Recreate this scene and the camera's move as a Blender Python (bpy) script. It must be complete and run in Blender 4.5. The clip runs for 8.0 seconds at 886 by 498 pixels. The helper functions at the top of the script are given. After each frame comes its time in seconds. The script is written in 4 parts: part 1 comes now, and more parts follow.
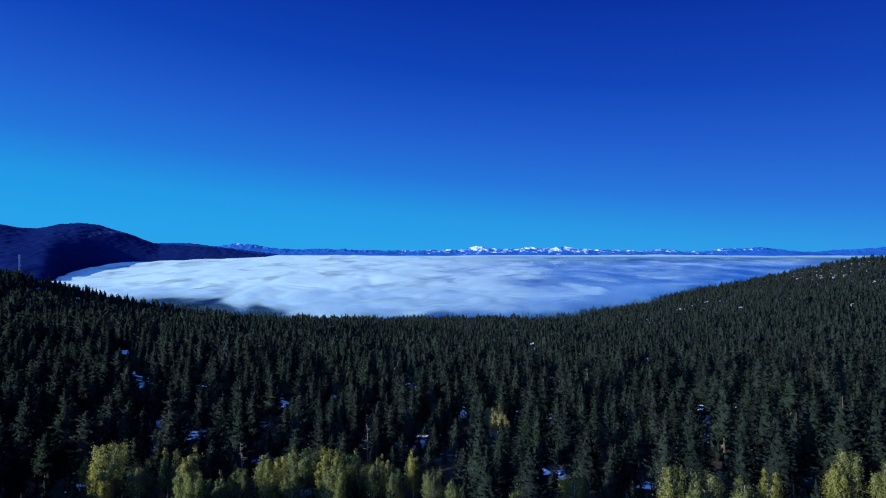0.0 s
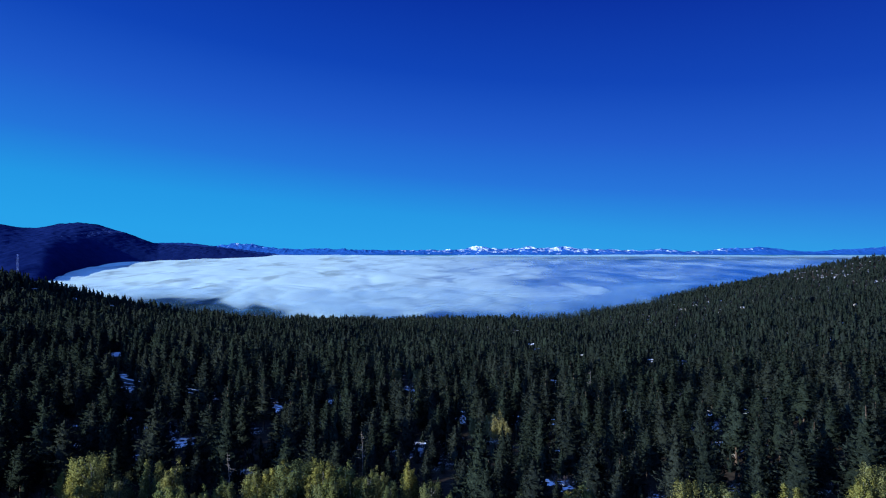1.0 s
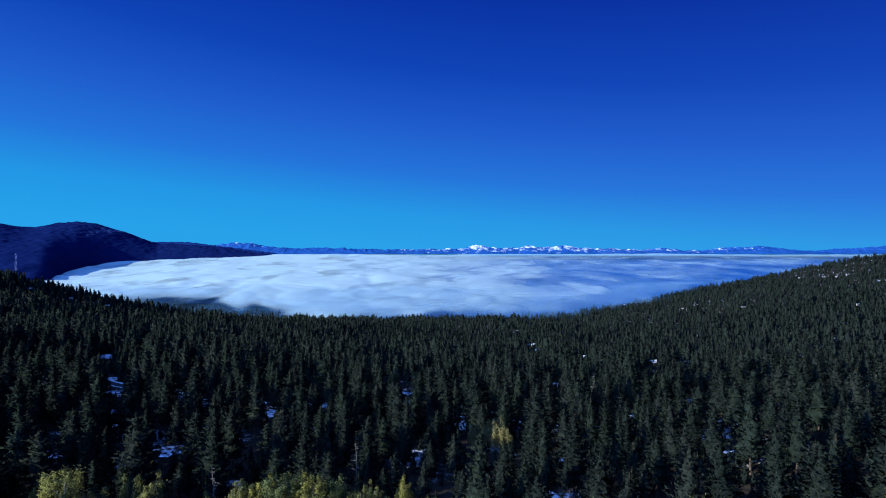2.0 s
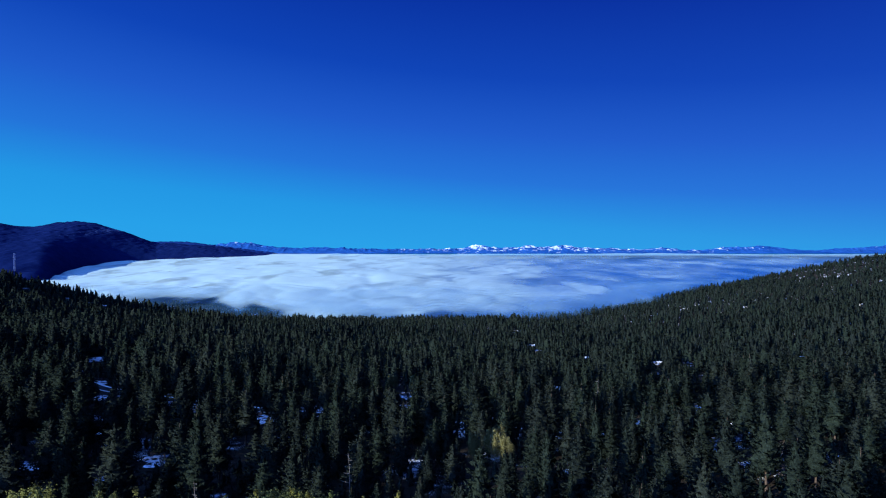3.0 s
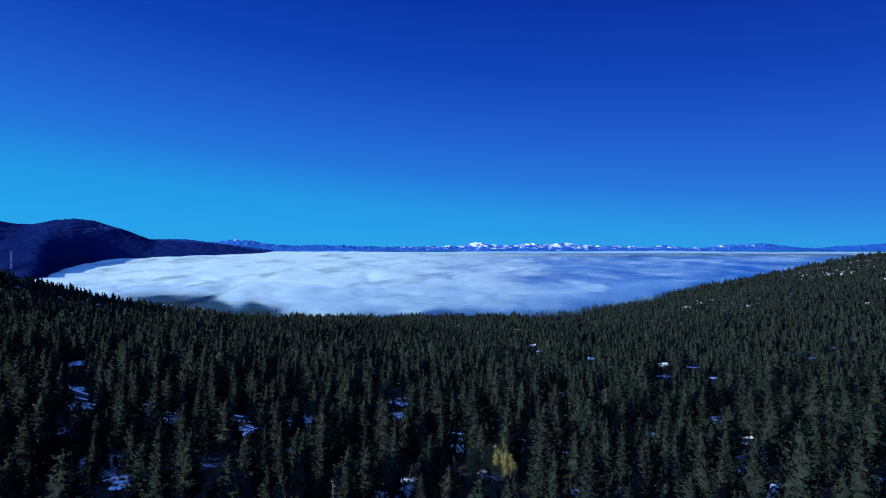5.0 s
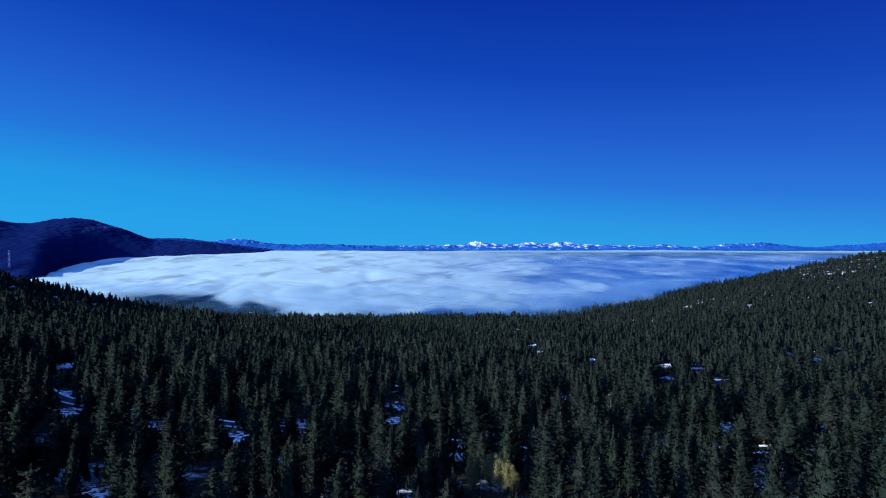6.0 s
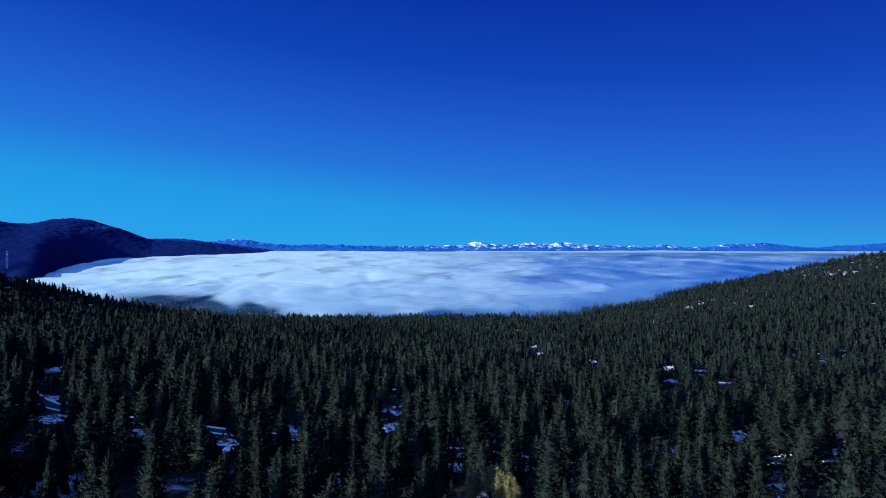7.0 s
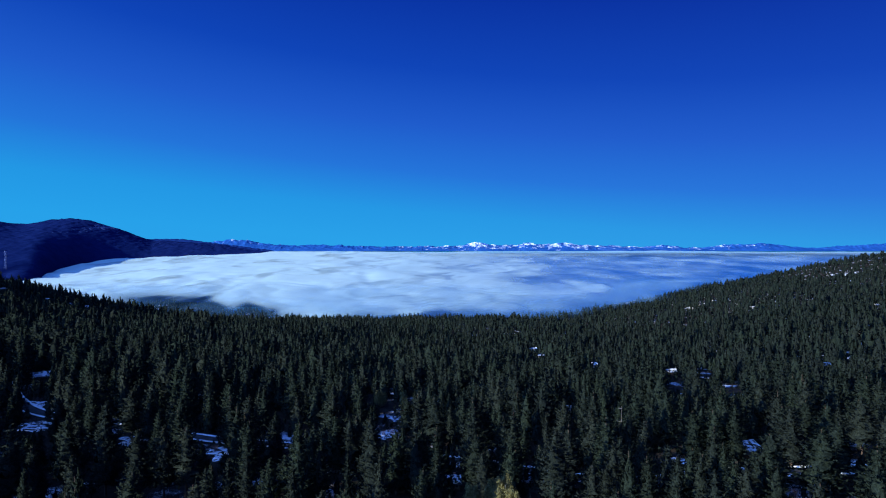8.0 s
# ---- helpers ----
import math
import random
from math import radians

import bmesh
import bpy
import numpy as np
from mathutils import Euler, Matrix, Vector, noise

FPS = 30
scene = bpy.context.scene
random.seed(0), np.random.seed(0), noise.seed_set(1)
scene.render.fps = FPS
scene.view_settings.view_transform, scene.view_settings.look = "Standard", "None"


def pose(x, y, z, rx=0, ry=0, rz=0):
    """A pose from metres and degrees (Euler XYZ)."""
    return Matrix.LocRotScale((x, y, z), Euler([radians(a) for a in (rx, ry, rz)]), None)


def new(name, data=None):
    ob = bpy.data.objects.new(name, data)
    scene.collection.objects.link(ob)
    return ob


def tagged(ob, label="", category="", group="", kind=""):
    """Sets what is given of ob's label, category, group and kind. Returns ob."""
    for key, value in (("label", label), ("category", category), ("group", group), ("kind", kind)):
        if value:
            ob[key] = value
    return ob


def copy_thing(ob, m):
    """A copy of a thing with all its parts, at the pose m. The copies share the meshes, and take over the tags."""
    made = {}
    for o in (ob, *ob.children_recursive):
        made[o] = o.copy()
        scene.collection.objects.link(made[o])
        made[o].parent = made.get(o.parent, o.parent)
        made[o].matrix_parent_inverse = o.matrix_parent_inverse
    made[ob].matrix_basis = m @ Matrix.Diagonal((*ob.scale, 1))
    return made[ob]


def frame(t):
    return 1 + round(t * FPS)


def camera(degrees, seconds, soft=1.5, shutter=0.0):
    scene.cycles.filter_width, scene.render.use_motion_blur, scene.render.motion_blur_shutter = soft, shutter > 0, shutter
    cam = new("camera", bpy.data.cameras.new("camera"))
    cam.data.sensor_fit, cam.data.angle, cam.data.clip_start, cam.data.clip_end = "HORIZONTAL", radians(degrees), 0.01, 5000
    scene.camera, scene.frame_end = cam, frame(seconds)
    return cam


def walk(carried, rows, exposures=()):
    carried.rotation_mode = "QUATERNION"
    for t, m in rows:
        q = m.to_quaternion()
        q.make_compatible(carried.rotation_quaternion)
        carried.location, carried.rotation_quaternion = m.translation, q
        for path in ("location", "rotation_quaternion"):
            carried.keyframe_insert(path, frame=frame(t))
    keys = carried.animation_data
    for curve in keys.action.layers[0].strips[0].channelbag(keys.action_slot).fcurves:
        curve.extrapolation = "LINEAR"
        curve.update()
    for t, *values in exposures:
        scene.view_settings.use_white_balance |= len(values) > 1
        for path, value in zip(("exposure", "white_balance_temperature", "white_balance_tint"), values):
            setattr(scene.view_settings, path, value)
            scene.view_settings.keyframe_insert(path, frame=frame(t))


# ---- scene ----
# ---- camera and its flight ----
cam = camera(76.0, 8.0, soft=1.05)


def flight(x, y, z, yaw, pitch):
    """A level-rolled camera pose: yaw to the right and pitch upwards, in degrees."""
    return pose(x, y, z, 90 + pitch, 0, -yaw)


walk(cam, [
    (0.0, flight(0.00, 0.0, 0.00, 0.000, 0.343)),
    (0.5, flight(0.28, 4.5, 0.04, 0.004, 0.340)),
    (1.0, flight(0.52, 9.1, 0.17, 0.011, 0.314)),
    (1.5, flight(0.76, 14.0, 0.32, 0.022, 0.263)),
    (3.0, flight(1.64, 28.8, 0.90, 0.036, 0.185)),
    (3.5, flight(1.96, 33.6, 1.12, 0.034, 0.160)),
    (4.0, flight(2.30, 38.2, 1.30, 0.030, 0.097)),
    (4.5, flight(2.64, 43.0, 1.48, 0.036, 0.015)),
    (6.0, flight(3.46, 57.9, 1.78, 0.085, -0.150)),
    (6.5, flight(3.78, 62.8, 1.86, 0.094, -0.152)),
    (7.0, flight(4.00, 67.6, 1.96, 0.115, -0.112)),
    (7.5, flight(4.24, 72.3, 2.08, 0.126, -0.088)),
    (8.0, flight(4.44, 76.9, 2.30, 0.140, -0.085)),
], exposures=[(0.0, 0.8), (8.0, 0.8)])

# ---- sky and sun ----
SUN_AZ = radians(121)      # to the left of the flight's direction
SUN_EL = radians(17)
sun_way = Vector((-math.sin(SUN_AZ) * math.cos(SUN_EL), math.cos(SUN_AZ) * math.cos(SUN_EL), math.sin(SUN_EL)))
sun_data = bpy.data.lights.new("sun", "SUN")
sun_data.energy, sun_data.angle, sun_data.color = 5.0, radians(0.5), (1.0, 1.0, 0.93)
sun = new("sun", sun_data)
sun.rotation_euler = sun_way.to_track_quat("Z", "Y").to_euler()


def make_world():
    world = bpy.data.worlds.new("clear_sky")
    scene.world = world
    world.use_nodes = True
    nt = world.node_tree
    nt.nodes.clear()
    n, l = nt.nodes, nt.links
    sky = n.new("ShaderNodeTexSky")
    sky.sky_type, sky.sun_disc = "NISHITA", False
    sky.sun_elevation, sky.sun_rotation = SUN_EL, -SUN_AZ
    sky.altitude = 2000
    co = n.new("ShaderNodeTexCoord")
    sep = n.new("ShaderNodeSeparateXYZ")
    l.new(co.outputs["Generated"], sep.inputs[0])
    # a clear high-altitude sky: paler towards the horizon and towards the sun's side
    side = n.new("ShaderNodeMath")
    side.operation = "MULTIPLY_ADD"
    l.new(sep.outputs["X"], side.inputs[0])
    side.inputs[1].default_value = 0.09
    l.new(sep.outputs["Z"], side.inputs[2])
    ramp = n.new("ShaderNodeValToRGB")
    l.new(side.outputs[0], ramp.inputs[0])
    cr = ramp.color_ramp
    stops = [(0.0, (0.013, 0.36, 0.84)), (0.06, (0.012, 0.315, 0.80)), (0.13, (0.014, 0.176, 0.72)),
             (0.21, (0.011, 0.106, 0.62)), (0.30, (0.003, 0.058, 0.49)), (0.42, (0.001, 0.029, 0.36)), (0.8, (0.001, 0.024, 0.26))]
    while len(cr.elements) < len(stops):
        cr.elements.new(0.5)
    for e, (p, c) in zip(cr.elements, stops):
        e.position, e.color = p, (*c, 1)
    a = n.new("ShaderNodeBackground")
    l.new(sky.outputs[0], a.inputs["Color"])
    a.inputs["Strength"].default_value = 0.05
    b = n.new("ShaderNodeBackground")
    l.new(ramp.outputs[0], b.inputs["Color"])
    b.inputs["Strength"].default_value = 0.565
    # unseen blue glow on the sun's side of the sky, added to fill the shade
    dot = n.new("ShaderNodeVectorMath")
    dot.operation = "DOT_PRODUCT"
    l.new(co.outputs["Generated"], dot.inputs[0])
    dot.inputs[1].default_value = sun_way
    near = n.new("ShaderNodeMapRange")
    near.interpolation_type = "SMOOTHSTEP"
    l.new(dot.outputs["Value"], near.inputs[0])
    near.inputs[1].default_value, near.inputs[2].default_value = 0.25, 1.0
    near.inputs[3].default_value, near.inputs[4].default_value = 0.0, 1.8
    fill_glow = n.new("ShaderNodeBackground")
    fill_glow.inputs["Color"].default_value = (0.14, 0.34, 1.0, 1)
    l.new(near.outputs[0], fill_glow.inputs["Strength"])
    both = n.new("ShaderNodeAddShader")
    l.new(b.outputs[0], both.inputs[0])
    l.new(fill_glow.outputs[0], both.inputs[1])
    b = both
    mix = n.new("ShaderNodeMixShader")
    mix.inputs[0].default_value = 0.98
    l.new(a.outputs[0], mix.inputs[1])
    l.new(b.outputs[0], mix.inputs[2])
    out = n.new("ShaderNodeOutputWorld")
    l.new(mix.outputs[0], out.inputs["Surface"])


make_world()

# ---- noise and the lie of the land ----


def lattice(seed):
    return np.random.RandomState(seed).rand(256, 256)


TABLES = [lattice(s) for s in range(8)]


def vnoise(x, y, k=0):
    """Smooth value noise, -1 to 1."""
    g = TABLES[k % 8]
    xi, yi = np.floor(x).astype(int), np.floor(y).astype(int)
    fx, fy = x - xi, y - yi
    fx, fy = fx * fx * fx * (fx * (fx * 6 - 15) + 10), fy * fy * fy * (fy * (fy * 6 - 15) + 10)
    a, b = g[xi % 256, yi % 256], g[(xi + 1) % 256, yi % 256]
    c, d = g[xi % 256, (yi + 1) % 256], g[(xi + 1) % 256, (yi + 1) % 256]
    return ((a * (1 - fx) + b * fx) * (1 - fy) + (c * (1 - fx) + d * fx) * fy) * 2 - 1


def fbm(x, y, octaves=4, k=0):
    s, a = 0.0, 1.0
    for i in range(octaves):
        s = s + a * vnoise(x * 2 ** i + 17.3 * i, y * 2 ** i - 9.1 * i, k + i)
        a *= 0.5
    return s


def soft(u, w):
    return w * np.logaddexp(0, u / w)


def fall(u, w):
    return 1 / (1 + np.exp(np.clip(u / w, -40, 40)))


def ground_z(x, y):
    """Height of the ground: a valley that runs down to the lake, a ridge on either side."""
    x, y = np.asarray(x, float), np.asarray(y, float)
    z = -66 - 0.105 * soft(y - 110, 20) - 0.05 * soft(y - 450, 30) + 0.068 * soft(y - 660, 60)
    u = soft(-x - 60, 30)
    left = (0.075 * u + 1.0e-4 * u * u)
    z = z + np.minimum(left, 330) * fall(y - 1500, 170)
    right = 0.150 * soft(x - 420, 60)
    z = z + np.minimum(right, 330) * fall(y - 3050, 120)
    z = z + 13 * np.tanh(0.28 * soft(x - 72, 12) / 13) * fall(y - 430, 50)
    z = z + 46 * np.exp(-((x - 1880) / 430) ** 2 - ((y - 2660) / 250) ** 2)
    z = z - 17 * np.exp(-((x + 600) / 220) ** 2) * fall(850 - y, 90)      # a saddle in the west ridge
    z = z + 2.5 * fbm(x / 160, y / 160, 3, 2) * fall(60 - y, 40)
    z = z + 5 * fbm(x / 520, y / 520, 2, 5) * fall(500 - y, 120)
    return np.maximum(z, fog_level(y) - 75 + 48 * np.sqrt(hollow(x, y)))


def fog_level(y):
    return -240 + 225.5 * np.clip((y - 2000) / 2850, -0.3, 1)


def billow(x, y, octaves, k):
    """Round-topped heaps with soft dips between them, as cloud tops have."""
    s, a = 0.0, 1.0
    for i in range(octaves):
        s = s + a * (2 * np.sqrt(vnoise(x * 2.1 ** i + 5.3 * i, y * 2.1 ** i + 7.7 * i, k + i) ** 2 + 0.02) - 0.75)
        a *= 0.40
    return s


def hollow(x, y):
    """Where the fog's front is torn open and the woods of the shore show through."""
    u = x / np.maximum(y - 40, 1.0)
    edge = 2510 + 60 * fbm(x / 150, y / 400, 3, 2)
    step = 230 * fall(-(u + 0.385), 0.010) - 120 * np.exp(-((u + 0.335) / 0.022) ** 2)
    return fall(-(u + 0.55), 0.025) * fall(u + 0.275, 0.014) * fall(y - edge + step, 40)


def fog_z(x, y):
    """Top of the fog that fills the lake's basin."""
    x, y = np.asarray(x, float), np.asarray(y, float)
    z = fog_level(y)
    k = 1 - 0.84 * np.clip((y - 2000) / 2850, 0, 1) ** 0.7
    wx, wy = x + 60 * fbm(x / 300, y / 300, 2, 6), y + 60 * fbm(x / 300 + 40, y / 300, 2, 0)
    b = 20 * fbm(x / 900, y / 700, 2, 1) + 15 * billow(wx / 230, wy / 270, 5, 3) + 6
    front = soft(2250 + 60 * fbm(x / 260, y / 900, 2, 7) - y, 60)
    return z + k * np.maximum(b - 6, -20) * (1 - 0.9 * hollow(x, y)) - 0.10 * front


# ---- materials ----


def material(name):
    m = bpy.data.materials.new(name)
    m.use_nodes = True
    nt = m.node_tree
    nt.nodes.clear()
    out = nt.nodes.new("ShaderNodeOutputMaterial")
    p = nt.nodes.new("ShaderNodeBsdfPrincipled")
    nt.links.new(p.outputs[0], out.inputs["Surface"])
    p.inputs["Specular IOR Level"].default_value = 0.2
    return m, nt, p, out


def noise_node(nt, scale, detail=4, rough=0.55, coords="Object"):
    co = nt.nodes.new("ShaderNodeTexCoord")
    t = nt.nodes.new("ShaderNodeTexNoise")
    t.inputs["Scale"].default_value, t.inputs["Detail"].default_value, t.inputs["Roughness"].default_value = scale, detail, rough
    nt.links.new(co.outputs[coords], t.inputs["Vector"])
    return t


def ramp_node(nt, src, stops):
    r = nt.nodes.new("ShaderNodeValToRGB")
    while len(r.color_ramp.elements) < len(stops):
        r.color_ramp.elements.new(0.5)
    for e, (p, c) in zip(r.color_ramp.elements, stops):
        e.position, e.color = p, (*c, 1)
    nt.links.new(src, r.inputs[0])
    return r


def mix_node(nt, a, b, f, mode="MIX"):
    m = nt.nodes.new("ShaderNodeMix")
    m.data_type, m.blend_type = "RGBA", mode
    for sock, v in ((m.inputs[0], f), (m.inputs[6], a), (m.inputs[7], b)):
        if isinstance(v, (int, float)):
            sock.default_value = v
        elif isinstance(v, tuple):
            sock.default_value = (*v, 1)
        else:
            nt.links.new(v, sock)
    return m.outputs[2]


def bump_node(nt, p, src, strength, distance):
    b = nt.nodes.new("ShaderNodeBump")
    b.inputs["Strength"].default_value, b.inputs["Distance"].default_value = strength, distance
    nt.links.new(src, b.inputs["Height"])
    nt.links.new(b.outputs[0], p.inputs["Normal"])


def two_scale(name, stops, scale, fine, rough=0.8, bump=0.3, dist=0.02):
    """A matt surface whose colour wanders at two scales, with fine relief."""
    m, nt, p, _ = material(name)
    a, b = noise_node(nt, scale), noise_node(nt, fine, 3)
    r = ramp_node(nt, a.outputs[0], stops)
    dark = ramp_node(nt, b.outputs[0], [(0.3, (0.72, 0.72, 0.72)), (0.7, (1.0, 1.0, 1.0))])
    nt.links.new(mix_node(nt, r.outputs[0], dark.outputs[0], 1.0, "MULTIPLY"), p.inputs["Base Color"])
    p.inputs["Roughness"].default_value = rough
    bump_node(nt, p, b.outputs[0], bump, dist)
    return m


def foliage(name, stops, through_light=0.3, deep=0.30, grain=3.6):
    """Needles or leaves: colour by plant (tint) and by noise through the crown; light passes through."""
    m, nt, p, out = material(name)
    nt.nodes.remove(p)
    at = nt.nodes.new("ShaderNodeAttribute")
    at.attribute_name = "tint"
    info = nt.nodes.new("ShaderNodeObjectInfo")
    add = nt.nodes.new("ShaderNodeMath")
    add.operation = "ADD"
    nt.links.new(at.outputs["Fac"], add.inputs[0])
    nt.links.new(info.outputs["Random"], add.inputs[1])
    fr = nt.nodes.new("ShaderNodeMath")
    fr.operation = "FRACT"
    nt.links.new(add.outputs[0], fr.inputs[0])
    r = ramp_node(nt, fr.outputs[0], stops)
    n = noise_node(nt, 1.1, 3)
    v = ramp_node(nt, n.outputs[0], [(0.3, (0.62, 0.62, 0.62)), (0.7, (1.2, 1.2, 1.2))])
    colour = mix_node(nt, r.outputs[0], v.outputs[0], 1.0, "MULTIPLY")
    fine = noise_node(nt, grain, 2)
    w = ramp_node(nt, fine.outputs[0], [(0.36, (deep, deep, deep)), (0.64, (1.35, 1.35, 1.35))])
    colour = mix_node(nt, colour, w.outputs[0], 1.0, "MULTIPLY")
    a, b, mx = nt.nodes.new("ShaderNodeBsdfDiffuse"), nt.nodes.new("ShaderNodeBsdfTranslucent"), nt.nodes.new("ShaderNodeMixShader")
    nt.links.new(colour, a.inputs[0])
    nt.links.new(colour, b.inputs[0])
    mx.inputs[0].default_value = through_light
    nt.links.new(a.outputs[0], mx.inputs[1])
    nt.links.new(b.outputs[0], mx.inputs[2])
    nt.links.new(mx.outputs[0], out.inputs["Surface"])
    return m


M_NEEDLE = foliage("needles", [(0.0, (0.0200, 0.0296, 0.0240)), (0.3, (0.0280, 0.0422, 0.0311)), (0.55, (0.0213, 0.0301, 0.0265)), (0.8, (0.0329, 0.0435, 0.0353)), (1.0, (0.0195, 0.0296, 0.0228))], 0.45, 0.5)
M_ASPEN = foliage("aspen_leaves", [(0.0, (0.156, 0.202, 0.078)), (0.35, (0.273, 0.267, 0.072)), (0.6, (0.195, 0.215, 0.091)), (0.8, (0.117, 0.156, 0.072)), (1.0, (0.221, 0.240, 0.085))], 0.45, 0.4, 4.0)
M_GOLD = foliage("golden_aspen_leaves", [(0.0, (0.25, 0.24, 0.105)), (0.5, (0.29, 0.27, 0.115)), (1.0, (0.22, 0.22, 0.10))], 0.45, 0.5, 4.0)
M_BARK = two_scale("bark", [(0.3, (0.05, 0.035, 0.026)), (0.7, (0.11, 0.08, 0.06))], 1.5, 9)
M_PALE_BARK = two_scale("pale_bark", [(0.35, (0.30, 0.29, 0.24)), (0.7, (0.52, 0.50, 0.44))], 1.2, 7)
M_SNOW = two_scale("snow", [(0.3, (0.74, 0.78, 0.82)), (0.7, (0.86, 0.88, 0.90))], 0.4, 3, 0.6, 0.3, 0.05)


def dappled_snow():
    """Snow broken by soil-dark gaps, painted to stand in for the trees' dappled shade."""
    m, nt, p, _ = material("dappled_snow")
    a, b = noise_node(nt, 0.30, 5, 0.65), noise_node(nt, 2.5, 3)
    snow = ramp_node(nt, b.outputs[0], [(0.3, (0.70, 0.75, 0.80)), (0.7, (0.84, 0.86, 0.88))])
    dapple = ramp_node(nt, a.outputs[0], [(0.46, (0, 0, 0)), (0.51, (1, 1, 1))])
    nt.links.new(mix_node(nt, (0.022, 0.018, 0.013), snow.outputs[0], dapple.outputs[0]), p.inputs["Base Color"])
    p.inputs["Roughness"].default_value = 0.85
    p.inputs["Specular IOR Level"].default_value = 0.05
    bump_node(nt, p, a.outputs[0], 0.5, 0.2)
    return m


M_DAPPLED_SNOW = dappled_snow()


def ground_material():
    m, nt, p, _ = material("forest_floor_with_snow")
    a, b, c = noise_node(nt, 0.035, 5, 0.6), noise_node(nt, 0.5, 4), noise_node(nt, 3.0, 3)
    soil = ramp_node(nt, b.outputs[0], [(0.3, (0.014, 0.012, 0.009)), (0.55, (0.028, 0.022, 0.016)), (0.75, (0.045, 0.038, 0.027))])
    snow = ramp_node(nt, b.outputs[0], [(0.3, (0.68, 0.72, 0.78)), (0.7, (0.84, 0.86, 0.88))])
    s = nt.nodes.new("ShaderNodeMath")
    s.operation = "MULTIPLY_ADD"
    nt.links.new(c.outputs[0], s.inputs[0])
    s.inputs[1].default_value = 0.35
    nt.links.new(a.outputs[0], s.inputs[2])
    patch = ramp_node(nt, s.outputs[0], [(0.765, (0, 0, 0)), (0.82, (1, 1, 1))])
    nt.links.new(mix_node(nt, soil.outputs[0], snow.outputs[0], patch.outputs[0]), p.inputs["Base Color"])
    p.inputs["Roughness"].default_value = 0.9
    p.inputs["Specular IOR Level"].default_value = 0.05
    bump_node(nt, p, b.outputs[0], 0.5, 0.3)
    return m


M_GROUND = ground_material()


def fog_material():
    """Dense droplets, pale; the blue scatter of thin haze is painted in by thickness."""
    m, nt, p, out = material("lake_fog")
    nt.nodes.remove(p)
    a = noise_node(nt, 0.006, 6, 0.6)
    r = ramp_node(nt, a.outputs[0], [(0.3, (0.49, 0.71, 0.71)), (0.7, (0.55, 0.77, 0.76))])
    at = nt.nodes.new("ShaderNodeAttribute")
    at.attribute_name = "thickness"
    # scattered blue painted into the thin parts' colour; the dense fog stays pale
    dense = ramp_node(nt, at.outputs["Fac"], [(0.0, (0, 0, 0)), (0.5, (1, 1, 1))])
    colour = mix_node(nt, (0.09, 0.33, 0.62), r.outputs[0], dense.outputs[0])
    d, g = nt.nodes.new("ShaderNodeBsdfDiffuse"), nt.nodes.new("ShaderNodeBsdfTranslucent")
    nt.links.new(colour, d.inputs[0])
    nt.links.new(colour, g.inputs[0])
    body = nt.nodes.new("ShaderNodeMixShader")
    body.inputs[0].default_value = 0.2
    nt.links.new(d.outputs[0], body.inputs[1])
    nt.links.new(g.outputs[0], body.inputs[2])
    clear = nt.nodes.new("ShaderNodeBsdfTransparent")
    mx = nt.nodes.new("ShaderNodeMixShader")
    nt.links.new(at.outputs["Fac"], mx.inputs[0])
    nt.links.new(clear.outputs[0], mx.inputs[1])
    nt.links.new(body.outputs[0], mx.inputs[2])
    nt.links.new(mx.outputs[0], out.inputs["Surface"])
    return m


M_FOG = fog_material()
# lake blue, raised to hold the light scattered under the fog
M_WATER = two_scale("lake_water", [(0.35, (0.020, 0.13, 0.36)), (0.65, (0.030, 0.15, 0.42))], 0.01, 0.1, 0.12, 0.05, 0.05)


